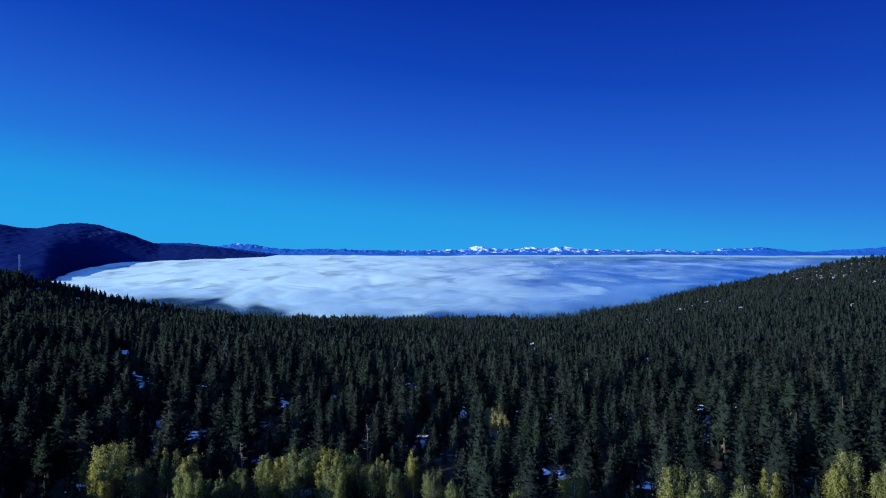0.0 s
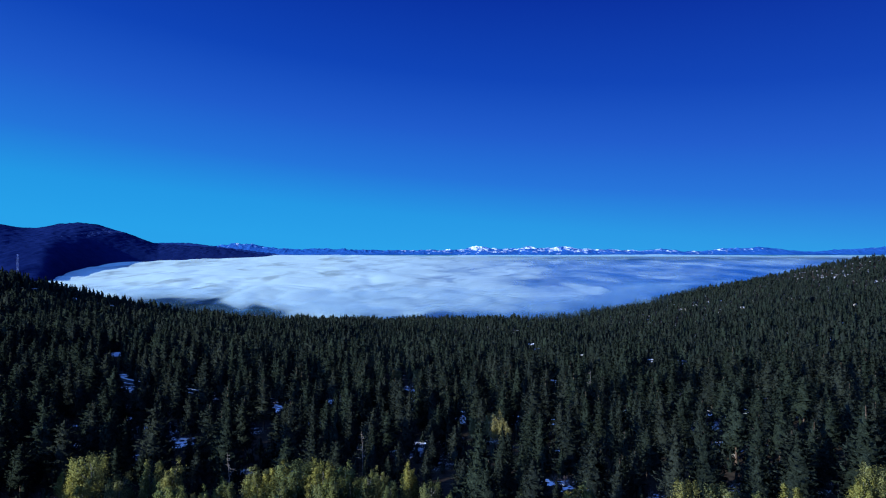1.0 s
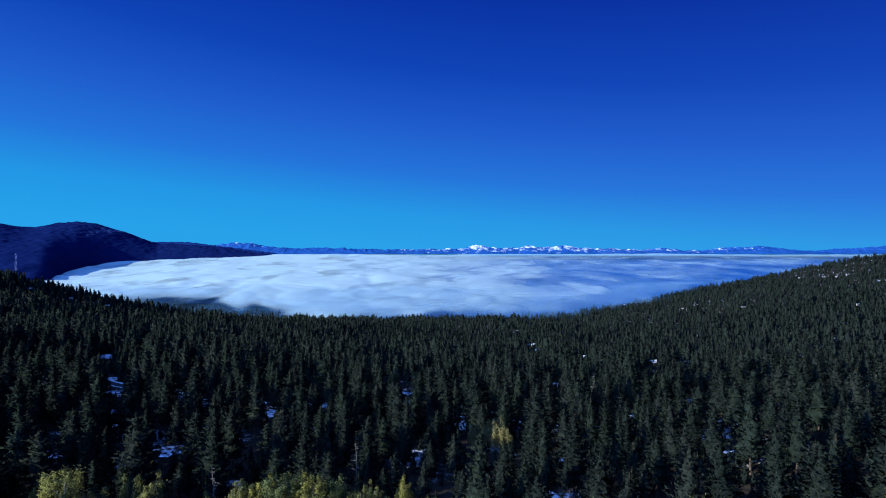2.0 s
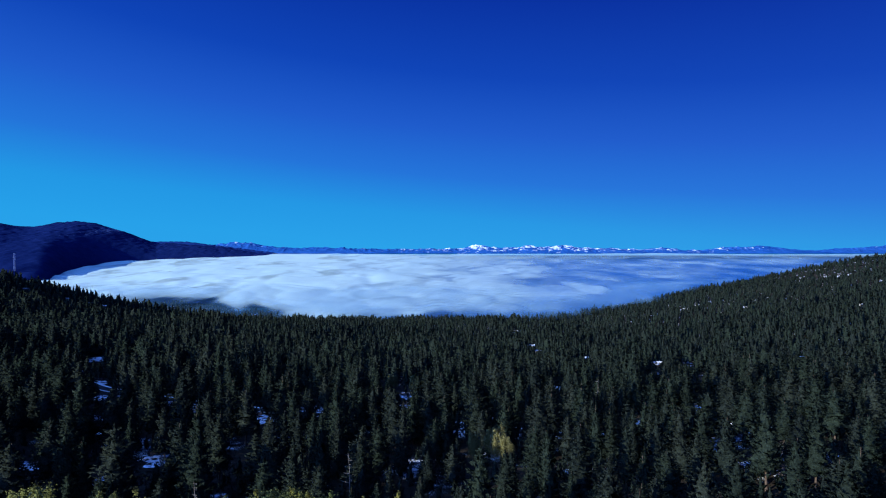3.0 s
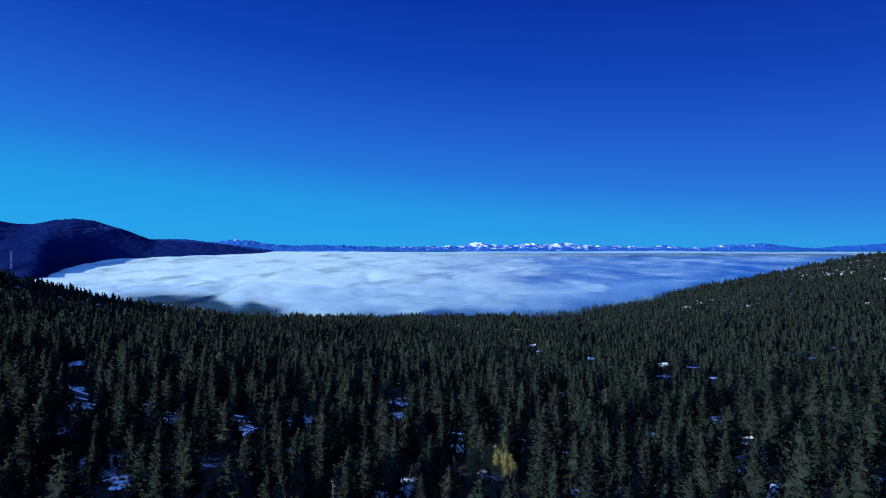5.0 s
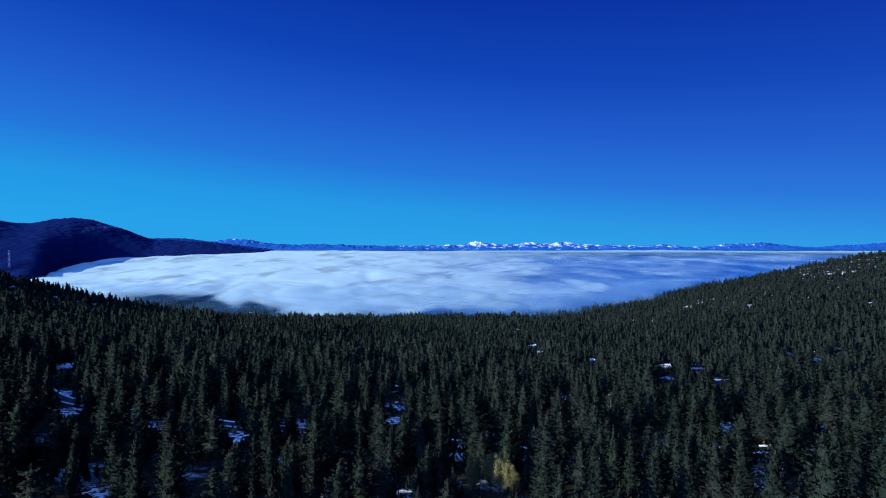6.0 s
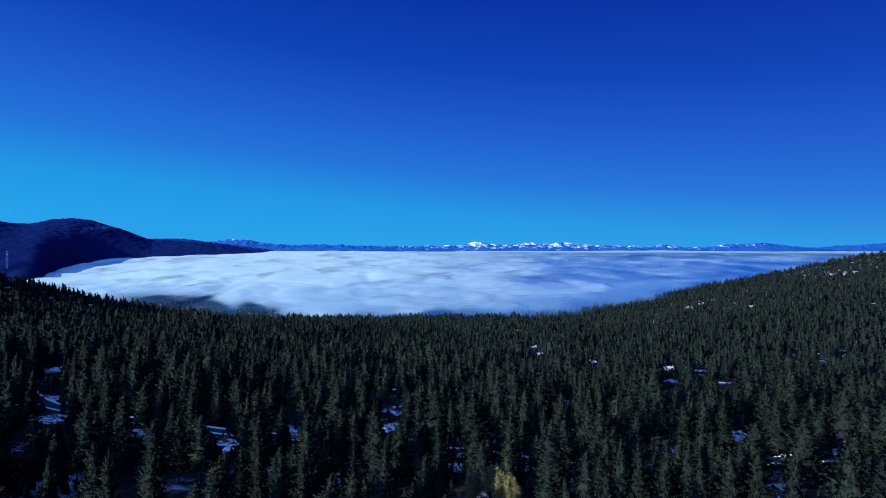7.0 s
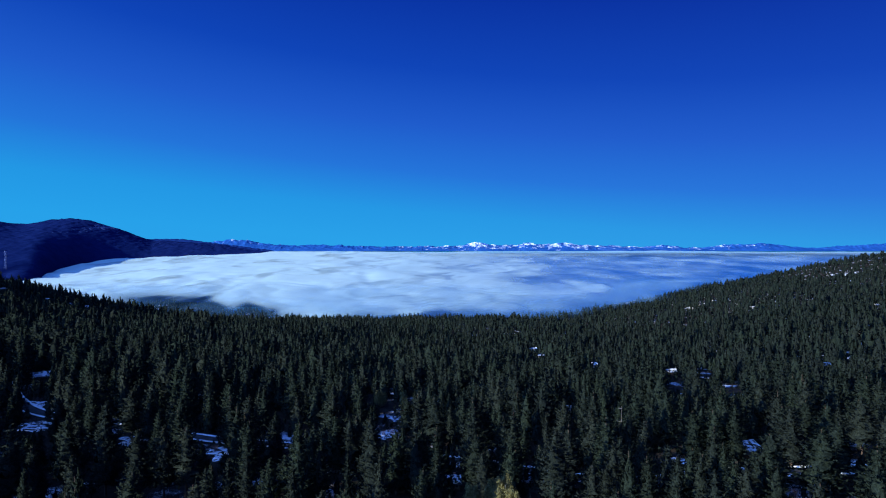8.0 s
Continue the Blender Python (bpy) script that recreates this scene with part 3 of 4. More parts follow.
def aspen(seed, height, radius, leaves=M_ASPEN, label="yellow-green autumn aspen with a pale slender trunk"):
    tree = tagged(new("aspen_tree"), label, "tree", "aspens among the conifers")
    v, f = trunk_tube(height * 0.78, 0.17, 0.04, 7, 6, 0.35, seed)
    new("trunk", mesh_from("trunk", v, f, M_PALE_BARK, True)).parent = tree
    v, f, n, hub = leaf_cloud(seed, height, radius, 6600, 0.20, 0.22)
    for h in hub[::6]:
        v2, f2 = limb_tubes([h * np.array([0.85, 0.85, 0.88])], height)
        new("limb", mesh_from("limb", v2, f2, M_PALE_BARK, True)).parent = tree
    new("crown", mesh_from("crown", v, f, leaves, True, np.zeros(len(v)), normals=n)).parent = tree
    return tree


ASPENS = [aspen(3 + i, 15, 3.0 + 0.35 * i) for i in range(4)] + [aspen(9, 15, 3.2, M_GOLD, "golden autumn aspen with a pale slender trunk")]
# x, y and height of each aspen: the grove below the start, and single ones farther down
GROVE_WEST = [(-93, 160, 18), (-96, 158, 12), (-80, 165, 15), (-73, 163, 16), (-66, 158, 9), (-62, 170, 10), (-53, 170, 13), (-47, 169, 15), (-41, 168, 16),
              (-37, 171, 16), (-33, 168, 15.5), (-28, 172, 15), (-25, 167, 12), (-20, 165, 15), (-14, 166, 11), (-9, 170, 16), (-50, 164, 12), (-43, 162, 12),
              (-57, 162, 11), (-70, 154, 13), (-85, 159, 13), (-104, 166, 10), (-90, 152, 11), (-17, 172, 13), (-3, 167, 11), (3, 161, 10), (-29, 160, 13), (-60, 153, 12)]
GROVE_EAST = [(36, 157, 12), (39, 160, 13), (58, 145, 17), (63, 142, 15), (68, 146, 15), (74, 140, 14), (81, 142, 14), (98, 141, 15), (102, 143, 16), (108, 139, 13),
              (24, 252, 14.5), (27, 249, 12), (13.5, 252, 12), (-37, 438, 12), (-34, 442, 10), (-19, 436, 12)]


def plant_aspens():
    for i, (x, y, h) in enumerate(GROVE_WEST + GROVE_EAST):
        k = ASPENS[4] if y > 240 else ASPENS[(i * 7 + 3) % 4]
        t = copy_thing(k, pose(x, y, float(ground_z(x, y)) - 0.2, 0, 0, 77 * i))
        t.scale = (h / 15 * rng.uniform(0.95, 1.2) * (1.3 if -56 < x < -26 else 1.0),) * 2 + (h / 15,)
    for i, k in enumerate(ASPENS):
        x, y = (-34, -66, 20, -30, 21)[i], (163, 152, 150, 160, 255)[i]
        k.location = (x, y, float(ground_z(x, y)) - 0.2)
        k.scale = (0.9, 0.9, 0.85)


plant_aspens()


def scatter(x0, x1, y0, y1, step, rnd):
    """Jittered grid of places."""
    gx, gy = np.meshgrid(np.arange(x0, x1, step), np.arange(y0, y1, step))
    gx, gy = gx.ravel(), gy.ravel()
    return gx + rnd.uniform(-0.46, 0.46, len(gx)) * step, gy + rnd.uniform(-0.46, 0.46, len(gy)) * step


# x, y, height and half width of the larger conifers that stand out from the woods
NEAR_ROW = [(-118.6, 169.3, 15, 3.8), (113.7, 175.3, 13.3, 4), (18.9, 175.9, 13, 3.2), (-84.9, 176.4, 14, 2.6), (6.9, 182.9, 13, 3.6), (-4.5, 187.4, 14, 2.8),
    (138.2, 191.3, 18.7, 5.7), (147.7, 193.8, 18.7, 4.8), (113, 194.8, 15.6, 4.9), (-154.8, 202.3, 22, 4), (133.4, 204.3, 17.9, 5.1),
    (80.3, 204.8, 18, 4.1), (89.9, 204.8, 23, 5.3), (-147, 208.3, 22, 4.7), (60, 209.3, 22, 5.4), (118.6, 214.3, 17.2, 5.1),
    (5, 217.9, 15, 4.0), (-130.4, 230.3, 22, 5.2), (142.4, 232.3, 20.3, 5.8), (125.4, 234, 17.9, 5.5), (-111.6, 234.1, 17, 3.1), (80.9, 234.9, 18, 4.2)]
SECOND_ROW = [(71.3, 235.1, 14, 2), (-45.3, 236.9, 19, 3.5), (-63.5, 239.9, 18, 3.6), (-36.9, 240.9, 21, 4.8), (-85.9, 242, 17, 4.1), (-58.4, 242.4, 20, 3.6),
    (-103, 242.6, 20, 4.5), (-52.7, 242.9, 20, 3.9), (117, 244.3, 21.1, 7.3), (49.3, 246.4, 19, 3.7), (-117.8, 247.1, 20, 4.2), (-125.8, 248.3, 24, 5.9),
    (59.8, 249.4, 23, 6.2), (-162.6, 249.8, 20, 4.4), (105.1, 250.6, 20.3, 7.8), (-154.5, 252.8, 23, 5), (41.2, 256.8, 27, 7.9),
    (130.8, 258, 19.5, 6.3), (-26.2, 258.4, 18, 2.7), (-94.3, 260.3, 24, 6), (-17.7, 260.8, 26, 6.8), (-86.9, 263.5, 24, 5.6)]
THIRD_ROW = [(-80, 264.3, 24, 6.3), (48.4, 274.2, 25, 5.9), (126.8, 275, 21.1, 6.9), (-123.7, 276.9, 20, 4.7), (158.2, 283.9, 21.1, 6.8),
    (148.4, 288.8, 19.5, 6.6), (28.1, 294.4, 21, 3.2), (-76.2, 314, 26, 7.1), (48.7, 316.2, 20, 2.9), (100.1, 317.6, 24, 6), (-120.4, 319.6, 24, 5.4),
    (-130, 323.4, 23, 6.8), (1.5, 332.3, 26, 7.6), (73.3, 334.1, 25, 6.2), (60.4, 335.4, 22, 6), (48.3, 337.7, 22, 3.4), (-12.4, 350.8, 22, 5.5),
    (-6.6, 350.9, 24, 7.9), (-49.2, 350.9, 24, 5.5), (-126.4, 361.6, 24, 6.2), (42.3, 361.7, 23, 4), (-73.3, 377.5, 25, 7.5), (-126.8, 401.1, 25, 9)]

# x, y, height of the tip over the valley's datum, half width: the tall trees of the foreground
TALL = [(-105, 262, -47.6, 6), (-117.5, 262, -51.3, 5.5), (-124.6, 351, -70, 6), (-122, 358, -62, 6.5), (-127.7, 337, -65.9, 5), (-66.9, 188.3, -41, 5.5), (-72.9, 218, -52.3, 4.8),
        (-62.5, 272, -56, 5.5), (-34, 224, -52.8, 4), (-38.4, 217, -52, 4), (-13, 232, -53, 4.5), (81.6, 231.5, -64, 3), (101, 245, -57, 5), (110, 193.6, -44, 5), (97.6, 197, -43, 5.5),
        (129, 284, -55, 6), (62, 215, -56, 4), (60, 244, -56.3, 4.5)]

# x, y, turn, width, depth, wall height and wall material of each house
HOUSES = [(118, 292, 20, 12, 9, 3.2, "red"), (86, 250, -25, 10, 7, 2.8, "brown"), (95, 229, 10, 9, 7, 3.2, "red"),
          (-18, 309, 8, 8, 6, 3.0, "beige"), (8, 279, 0, 6, 5, 2.6, "brown"), (76, 411, -20, 9, 8, 4.0, "brown"), (247, 676, 15, 11, 9, 4.2, "brown"),
          (158, 1030, 0, 12, 8, 4.5, "white"), (144, 878, 25, 11, 8, 4.0, "white"), (-244, 427, 30, 12, 8, 4.0, "brown"), (440, 716, 10, 9, 8, 4.0, "white"),
          (192, 778, -10, 10, 8, 4.0, "white")]
# houses that the trees before them half hide
HIDDEN = [(8, 279), (-18, 309)]
HILL_HOUSES = [(739, 1762, 5), (754, 1778, -10), (806, 1835, 20), (824, 1852, 0), (896, 1930, 15), (842, 1687, 30), (808, 1542, 0), (857, 1185, 20),
               (-740, 1150, 10), (-712, 1175, -15), (-690, 1190, 25), (-800, 1120, 0)]
ROAD = [(-260, 420), (-215, 372), (-180, 352), (-149, 345), (-120, 341), (-91, 335), (-60, 334), (-32, 333), (-8, 325), (22, 309), (48, 292), (74, 279), (100, 275), (128, 268), (170, 266), (230, 285)]
# x, y, radius of open snow between the trees
CLEARINGS = [(-178, 332, 8), (-208, 376, 6), (-87, 316, 8), (-105, 239, 6), (-111, 212, 4), (106, 250, 6), (126, 259, 3), (216, 596, 10), (101, 219, 5), (-24, 362, 9), (-22, 405, 6), (-140, 221, 7), (108, 208, 2.5), (121, 203, 2.5), (65, 177, 4), (258, 578, 9), (-34, 301, 5),
             (95, 295, 5), (300, 720, 12), (-144, 267, 6), (-131, 326, 7), (-105, 170, 5), (-70, 205, 5), (38, 195, 5)]
SNOW_SLOPE = (1520, 2240, 150, 120)     # an open snowy slope on the far ridge


def line_distance(x, y, line):
    d = np.full(np.shape(x), 1e9)
    for (ax, ay), (bx, by) in zip(line, line[1:]):
        t = np.clip(((x - ax) * (bx - ax) + (y - ay) * (by - ay)) / ((bx - ax) ** 2 + (by - ay) ** 2), 0, 1)
        d = np.minimum(d, np.hypot(x - ax - t * (bx - ax), y - ay - t * (by - ay)))
    return d


def thin(x, y):
    """Where the woods may stand: not on houses, road or open snow."""
    ok = fbm(x / 26, y / 26, 2, 3) > -0.65 - 0.35 * fall(60 - x, 20) - 0.4 * fall(450 - y, 40)      # the woods open up on the west side
    ok &= line_distance(x, y, ROAD) > 5.0
    for hx, hy, _, w, d, _, _ in HOUSES:
        k = (y - 60) / (hy - 60)
        ok &= ~((np.abs(x - hx * np.clip(k, 0.7, 1.2)) < 0.5 * w + 2.0) & (y > hy - 0.5 * d - 5) & (y < hy + 0.5 * d + 4))
    for hx, hy, _ in HILL_HOUSES:
        ok &= ~((np.abs(x - hx * y / hy) < 10) & (y > hy - 12) & (y < hy + 9))
    for cx, cy, r in CLEARINGS:
        ok &= np.hypot(x - cx, y - cy) > 0.8 * r + 1
    sx, sy, rx, ry = SNOW_SLOPE
    ok &= ~((((x - sx) / rx) ** 2 + ((y - sy) / ry) ** 2 < 1) & (vnoise(x / 30, y / 22, 4) > -0.3))
    return ok


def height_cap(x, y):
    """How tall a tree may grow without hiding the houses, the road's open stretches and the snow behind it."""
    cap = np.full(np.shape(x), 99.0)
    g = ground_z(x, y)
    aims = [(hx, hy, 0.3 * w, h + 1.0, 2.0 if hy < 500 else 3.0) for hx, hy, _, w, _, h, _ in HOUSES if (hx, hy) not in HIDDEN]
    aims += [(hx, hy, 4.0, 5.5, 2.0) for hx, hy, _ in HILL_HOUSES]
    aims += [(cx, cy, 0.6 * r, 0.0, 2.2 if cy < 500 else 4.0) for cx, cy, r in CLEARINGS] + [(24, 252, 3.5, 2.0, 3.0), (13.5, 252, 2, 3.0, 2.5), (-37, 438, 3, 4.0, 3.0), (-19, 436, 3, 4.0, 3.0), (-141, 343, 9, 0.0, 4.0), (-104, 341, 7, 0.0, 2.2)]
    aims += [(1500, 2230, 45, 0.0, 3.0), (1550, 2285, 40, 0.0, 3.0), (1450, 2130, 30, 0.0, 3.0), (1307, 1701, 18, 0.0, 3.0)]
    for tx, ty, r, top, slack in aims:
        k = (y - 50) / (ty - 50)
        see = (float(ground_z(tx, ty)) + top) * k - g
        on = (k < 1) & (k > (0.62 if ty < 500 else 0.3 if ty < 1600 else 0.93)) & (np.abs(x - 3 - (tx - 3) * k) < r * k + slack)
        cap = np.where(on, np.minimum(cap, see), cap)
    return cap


def set_tree(kind, x, y, height, half, turn):
    t = copy_thing(kind, pose(x, y, float(ground_z(x, y)) - 0.2, rng.normal(0, 1.0), rng.normal(0, 1.0), turn))
    t.scale = (half / 5.2, half / 5.2, height / 24)


def place_near():
    big = [(x, y, top - float(ground_z(x, y)), w) for x, y, top, w in TALL]
    big += [b for b in NEAR_ROW + SECOND_ROW + THIRD_ROW if all(math.hypot(b[0] - t[0], b[1] - t[1]) > 6.5 for t in TALL)]
    for i, (x, y, h, w) in enumerate(big):
        set_tree(KINDS[(4 + i % 4) if w / h < 0.19 else i % 4], x, y, h, 1.1 * w, 61 * i)
    x, y = scatter(-380, 380, 150, 430, 9.4, rng)
    ok = (np.abs(x) < 0.82 * y + 12) & thin(x, y)
    for ax, ay, _ in GROVE_WEST + GROVE_EAST:
        ok &= ~((np.abs(x - ax) < 5.5) & (y > ay - 36) & (y < ay + 7))
    for bx, by, _, w in big:
        ok &= np.hypot(x - bx, y - by) > 1.0 * w + 4.2
        ok &= ~((np.abs(x - 2 - (bx - 2) * (y - 35) / (by - 35)) < 0.75 * w + 1) & (y > by - 24) & (y < by))
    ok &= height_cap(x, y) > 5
    ok &= ~((np.abs(x - 19 * (y - 40) / 210) < 8) & (y > 196) & (y < 257))      # the golden aspens stand free
    # tall trees added on each house's sun side, to shade its roof
    shade = [(hx - 0.88 * (0.5 * w + a) + 0.47 * b, hy - 0.47 * (0.5 * w + a) - 0.88 * b) for hx, hy, _, w, d, _, _ in HOUSES if hy < 450
             for a, b in ((3.5, 0), (6, 5.5), (7, -5), (12, 2), (17, -3))]
    shade = [p for p in shade if all(math.hypot(p[0] - h[0], p[1] - h[1]) > 6.5 for h in HOUSES)]
    shade = np.array([p for p in shade if line_distance(np.array(p[0]), np.array(p[1]), ROAD) > 4.5])
    x, y = np.concatenate([shade[:, 0], x[ok]]), np.concatenate([shade[:, 1], y[ok]])
    last = np.sort(y)[min(len(y), 560 - len(big)) - 1]      # the nearest ones stand as trees of their own
    beyond = np.stack([x, y], -1)[y > last]
    x, y = x[y <= last], y[y <= last]
    for i in range(len(x)):
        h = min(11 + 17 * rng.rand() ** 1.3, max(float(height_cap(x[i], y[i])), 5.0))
        h = max(h, 22.0) if i < len(shade) else h
        set_tree(KINDS[rng.randint(8)], x[i], y[i], h, h * rng.uniform(0.23, 0.33), rng.uniform(0, 360))
    return beyond


REST = place_near()
for k in KINDS:
    k.location = (rng.uniform(-60, 60), rng.uniform(-60, -10), 0)
    k.location.z = float(ground_z(k.location.x, k.location.y)) - 0.2


def place_far(name, label, y0, y1, step, shapes, seed, given=None):
    """Many conifers joined into one wood, on a jittered grid or at given places."""
    r = np.random.RandomState(seed)
    x, y = scatter(-0.84 * y1 - 30, 0.84 * y1 + 30, y0, y1, step, r) if given is None else given.T
    z = ground_z(x, y)
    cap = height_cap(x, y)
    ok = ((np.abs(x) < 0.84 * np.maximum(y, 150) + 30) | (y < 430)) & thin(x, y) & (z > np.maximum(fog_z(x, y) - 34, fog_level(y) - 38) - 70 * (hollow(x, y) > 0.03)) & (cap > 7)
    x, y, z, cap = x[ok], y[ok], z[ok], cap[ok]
    pick = r.randint(len(shapes), size=len(x))
    vs, fs, ns, ts, base = [], [], [], [], 0
    for i, (v, f, nm) in enumerate(shapes):
        s = pick == i
        n = int(s.sum())
        h = (0.42 + 0.76 * r.rand(n) ** 1.2) * (1 + 0.30 * vnoise(x[s] / 48, y[s] / 48, 5))
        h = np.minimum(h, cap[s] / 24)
        v2, f2, n2 = spread(v, f, nm, np.stack([x[s], y[s], z[s] - 0.2], -1), r.uniform(0, 6.28, n), h, h * r.uniform(0.85, 1.15, n))
        vs.append(v2), ns.append(n2), fs.append(f2 + base), ts.append(np.repeat(r.rand(n), len(v)))
        base += len(v2)
    me = mesh_from(name, np.concatenate(vs), np.concatenate(fs), M_NEEDLE, True, np.concatenate(ts), normals=np.concatenate(ns))
    tagged(new(name, me), label, "forest", kind="stuff")


MID = [needle_cloud(60 + i, 24, 8.8 - 0.8 * (i % 3), 52, 3, 1.55, 0.10, 0.85 + 0.1 * (i % 3), 0.05, (7, 7)) for i in range(6)]
FAR = [needle_cloud(80 + i, 24, 9.2 - 0.8 * (i % 3), 15, 2, 2.5, 0.16, 0.85 + 0.1 * (i % 3), 0.0, (6, 3)) for i in range(6)]
DIM = [needle_cloud(90 + i, 24, 9.4 - 0.6 * (i % 3), 13, 1, 3.1, 0.26, 0.9, 0.0, (5, 2)) for i in range(5)]
NEAR = [needle_cloud(31 + i, 24, 7.4 - 0.6 * (i % 3), 112, 4, 1.0, 0.09, 0.82 + 0.1 * (i % 3), 0.08, (8, 10)) for i in range(6)]
place_far("near_forest", "dense grey-green conifers on the valley floor", 0, 0, 1, NEAR, 4, REST)
place_far("middle_forest", "dense dark green conifer forest on the valley floor", 430, 700, 11.8, MID, 1)
place_far("farther_forest", "dense dark green conifer forest farther down the valley", 700, 1300, 11.8, FAR, 2)
place_far("distant_forest", "dark conifer forest on the distant slopes", 1300, 3050, 17.4, DIM, 3)


def flank():
    """Places behind the start and beside the flight, where unseen woods are added for shade."""
    x, y = scatter(-460, 300, -160, 430, 12.5, rng)
    return np.stack([x, y], -1)[((y < 100) & (x > -330)) | ((x < -0.82 * y - 14) & (x > -0.82 * y - 130))]


place_far("forest_edge", "unseen grey-green conifers at the head of the valley, added for shade", -160, 430, 12.5, FAR, 6, flank())


def understorey():
    """Young firs added to fill gaps between the tall trees and darken the ground."""
    r = np.random.RandomState(8)
    x, y = scatter(-380, 380, 128, 430, 6.0, r)
    ok = (np.abs(x) < 0.84 * y + 20) & thin(x, y) & (vnoise(x / 17, y / 17, 6) > -0.6)
    for ax, ay, _ in GROVE_WEST + GROVE_EAST:
        ok &= np.hypot(x - ax, y - ay) > 2.5
    x, y = x[ok], y[ok]
    v, f, nm = needle_cloud(77, 24, 7.5, 12, 2, 3.2, 0.05, 0.8, 0.0, (5, 3))
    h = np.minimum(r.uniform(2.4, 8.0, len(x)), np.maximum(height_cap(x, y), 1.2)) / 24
    v2, f2, n2 = spread(v, f, nm, np.stack([x, y, ground_z(x, y) - 0.2], -1), r.uniform(0, 6.28, len(x)), h, h * 1.1)
    me = mesh_from("young_firs", v2, f2, M_NEEDLE, True, np.repeat(r.rand(len(x)), len(v)), normals=n2)
    tagged(new("young_firs", me), "low young firs growing between the tall trees", "undergrowth", kind="stuff")


understorey()

# ---- houses, road and open snow among the trees ----


def wall_material(name, a, b):
    return two_scale(name, [(0.35, a), (0.65, b)], 0.8, 12, 0.75, 0.25, 0.02)


M_WALLS = {"red": wall_material("red_cedar_siding", (0.20, 0.075, 0.045), (0.30, 0.12, 0.07)), "brown": wall_material("brown_siding", (0.07, 0.045, 0.03), (0.13, 0.085, 0.055)),
           "beige": wall_material("beige_siding", (0.42, 0.37, 0.29), (0.52, 0.47, 0.38)), "white": wall_material("pale_siding", (0.40, 0.38, 0.35), (0.52, 0.50, 0.46))}
M_SHINGLE = two_scale("roof_shingles", [(0.35, (0.035, 0.032, 0.030)), (0.65, (0.075, 0.068, 0.062))], 1.0, 14)
M_TRIM = two_scale("painted_trim", [(0.35, (0.20, 0.17, 0.13)), (0.65, (0.28, 0.24, 0.19))], 1.0, 14)
M_BRICK = two_scale("chimney_brick", [(0.35, (0.22, 0.11, 0.08)), (0.65, (0.32, 0.17, 0.12))], 2.0, 16)
M_ASPHALT = two_scale("asphalt", [(0.35, (0.040, 0.040, 0.042)), (0.65, (0.062, 0.061, 0.060))], 0.3, 6, 0.9)
M_STEEL = two_scale("galvanised_steel", [(0.35, (0.13, 0.15, 0.20)), (0.65, (0.19, 0.21, 0.26))], 0.5, 6, 0.5)


def glass_material():
    m, nt, p, _ = material("window_glass")
    p.inputs["Base Color"].default_value = (0.02, 0.025, 0.03, 1)
    p.inputs["Roughness"].default_value = 0.06
    p.inputs["Specular IOR Level"].default_value = 0.6
    return m


M_GLASS = glass_material()


def part(name, bm, mat, parent, label=""):
    me = bpy.data.meshes.new(name)
    bm.to_mesh(me)
    bm.free()
    me.materials.append(mat)
    ob = new(name, me)
    ob.parent = parent
    return tagged(ob, label)


def box(bm, x0, x1, y0, y1, z0, z1):
    v = [bm.verts.new((x, y, z)) for z in (z0, z1) for y in (y0, y1) for x in (x0, x1)]
    for f in ((0, 2, 3, 1), (4, 5, 7, 6), (0, 1, 5, 4), (2, 6, 7, 3), (1, 3, 7, 5), (0, 4, 6, 2)):
        bm.faces.new([v[i] for i in f])


def boxed(*size):
    bm = bmesh.new()
    box(bm, *size)
    return bm


def gable_body(w, d, h, ridge):
    """Walls with gable ends, closed, the ridge along x."""
    bm = bmesh.new()
    a = [bm.verts.new(p) for p in ((-w, -d, -1.5), (w, -d, -1.5), (w, d, -1.5), (-w, d, -1.5))]
    b = [bm.verts.new(p) for p in ((-w, -d, h), (w, -d, h), (w, d, h), (-w, d, h))]
    r = [bm.verts.new((-w, 0, ridge)), bm.verts.new((w, 0, ridge))]
    bm.faces.new(a[::-1])
    bm.faces.new((a[0], a[1], b[1], b[0]))
    bm.faces.new((a[2], a[3], b[3], b[2]))
    bm.faces.new((a[1], a[2], b[2], r[1], b[1]))
    bm.faces.new((a[3], a[0], b[0], r[0], b[3]))
    bm.faces.new((b[0], b[1], r[1], r[0]))
    bm.faces.new((b[2], b[3], r[0], r[1]))
    return bm


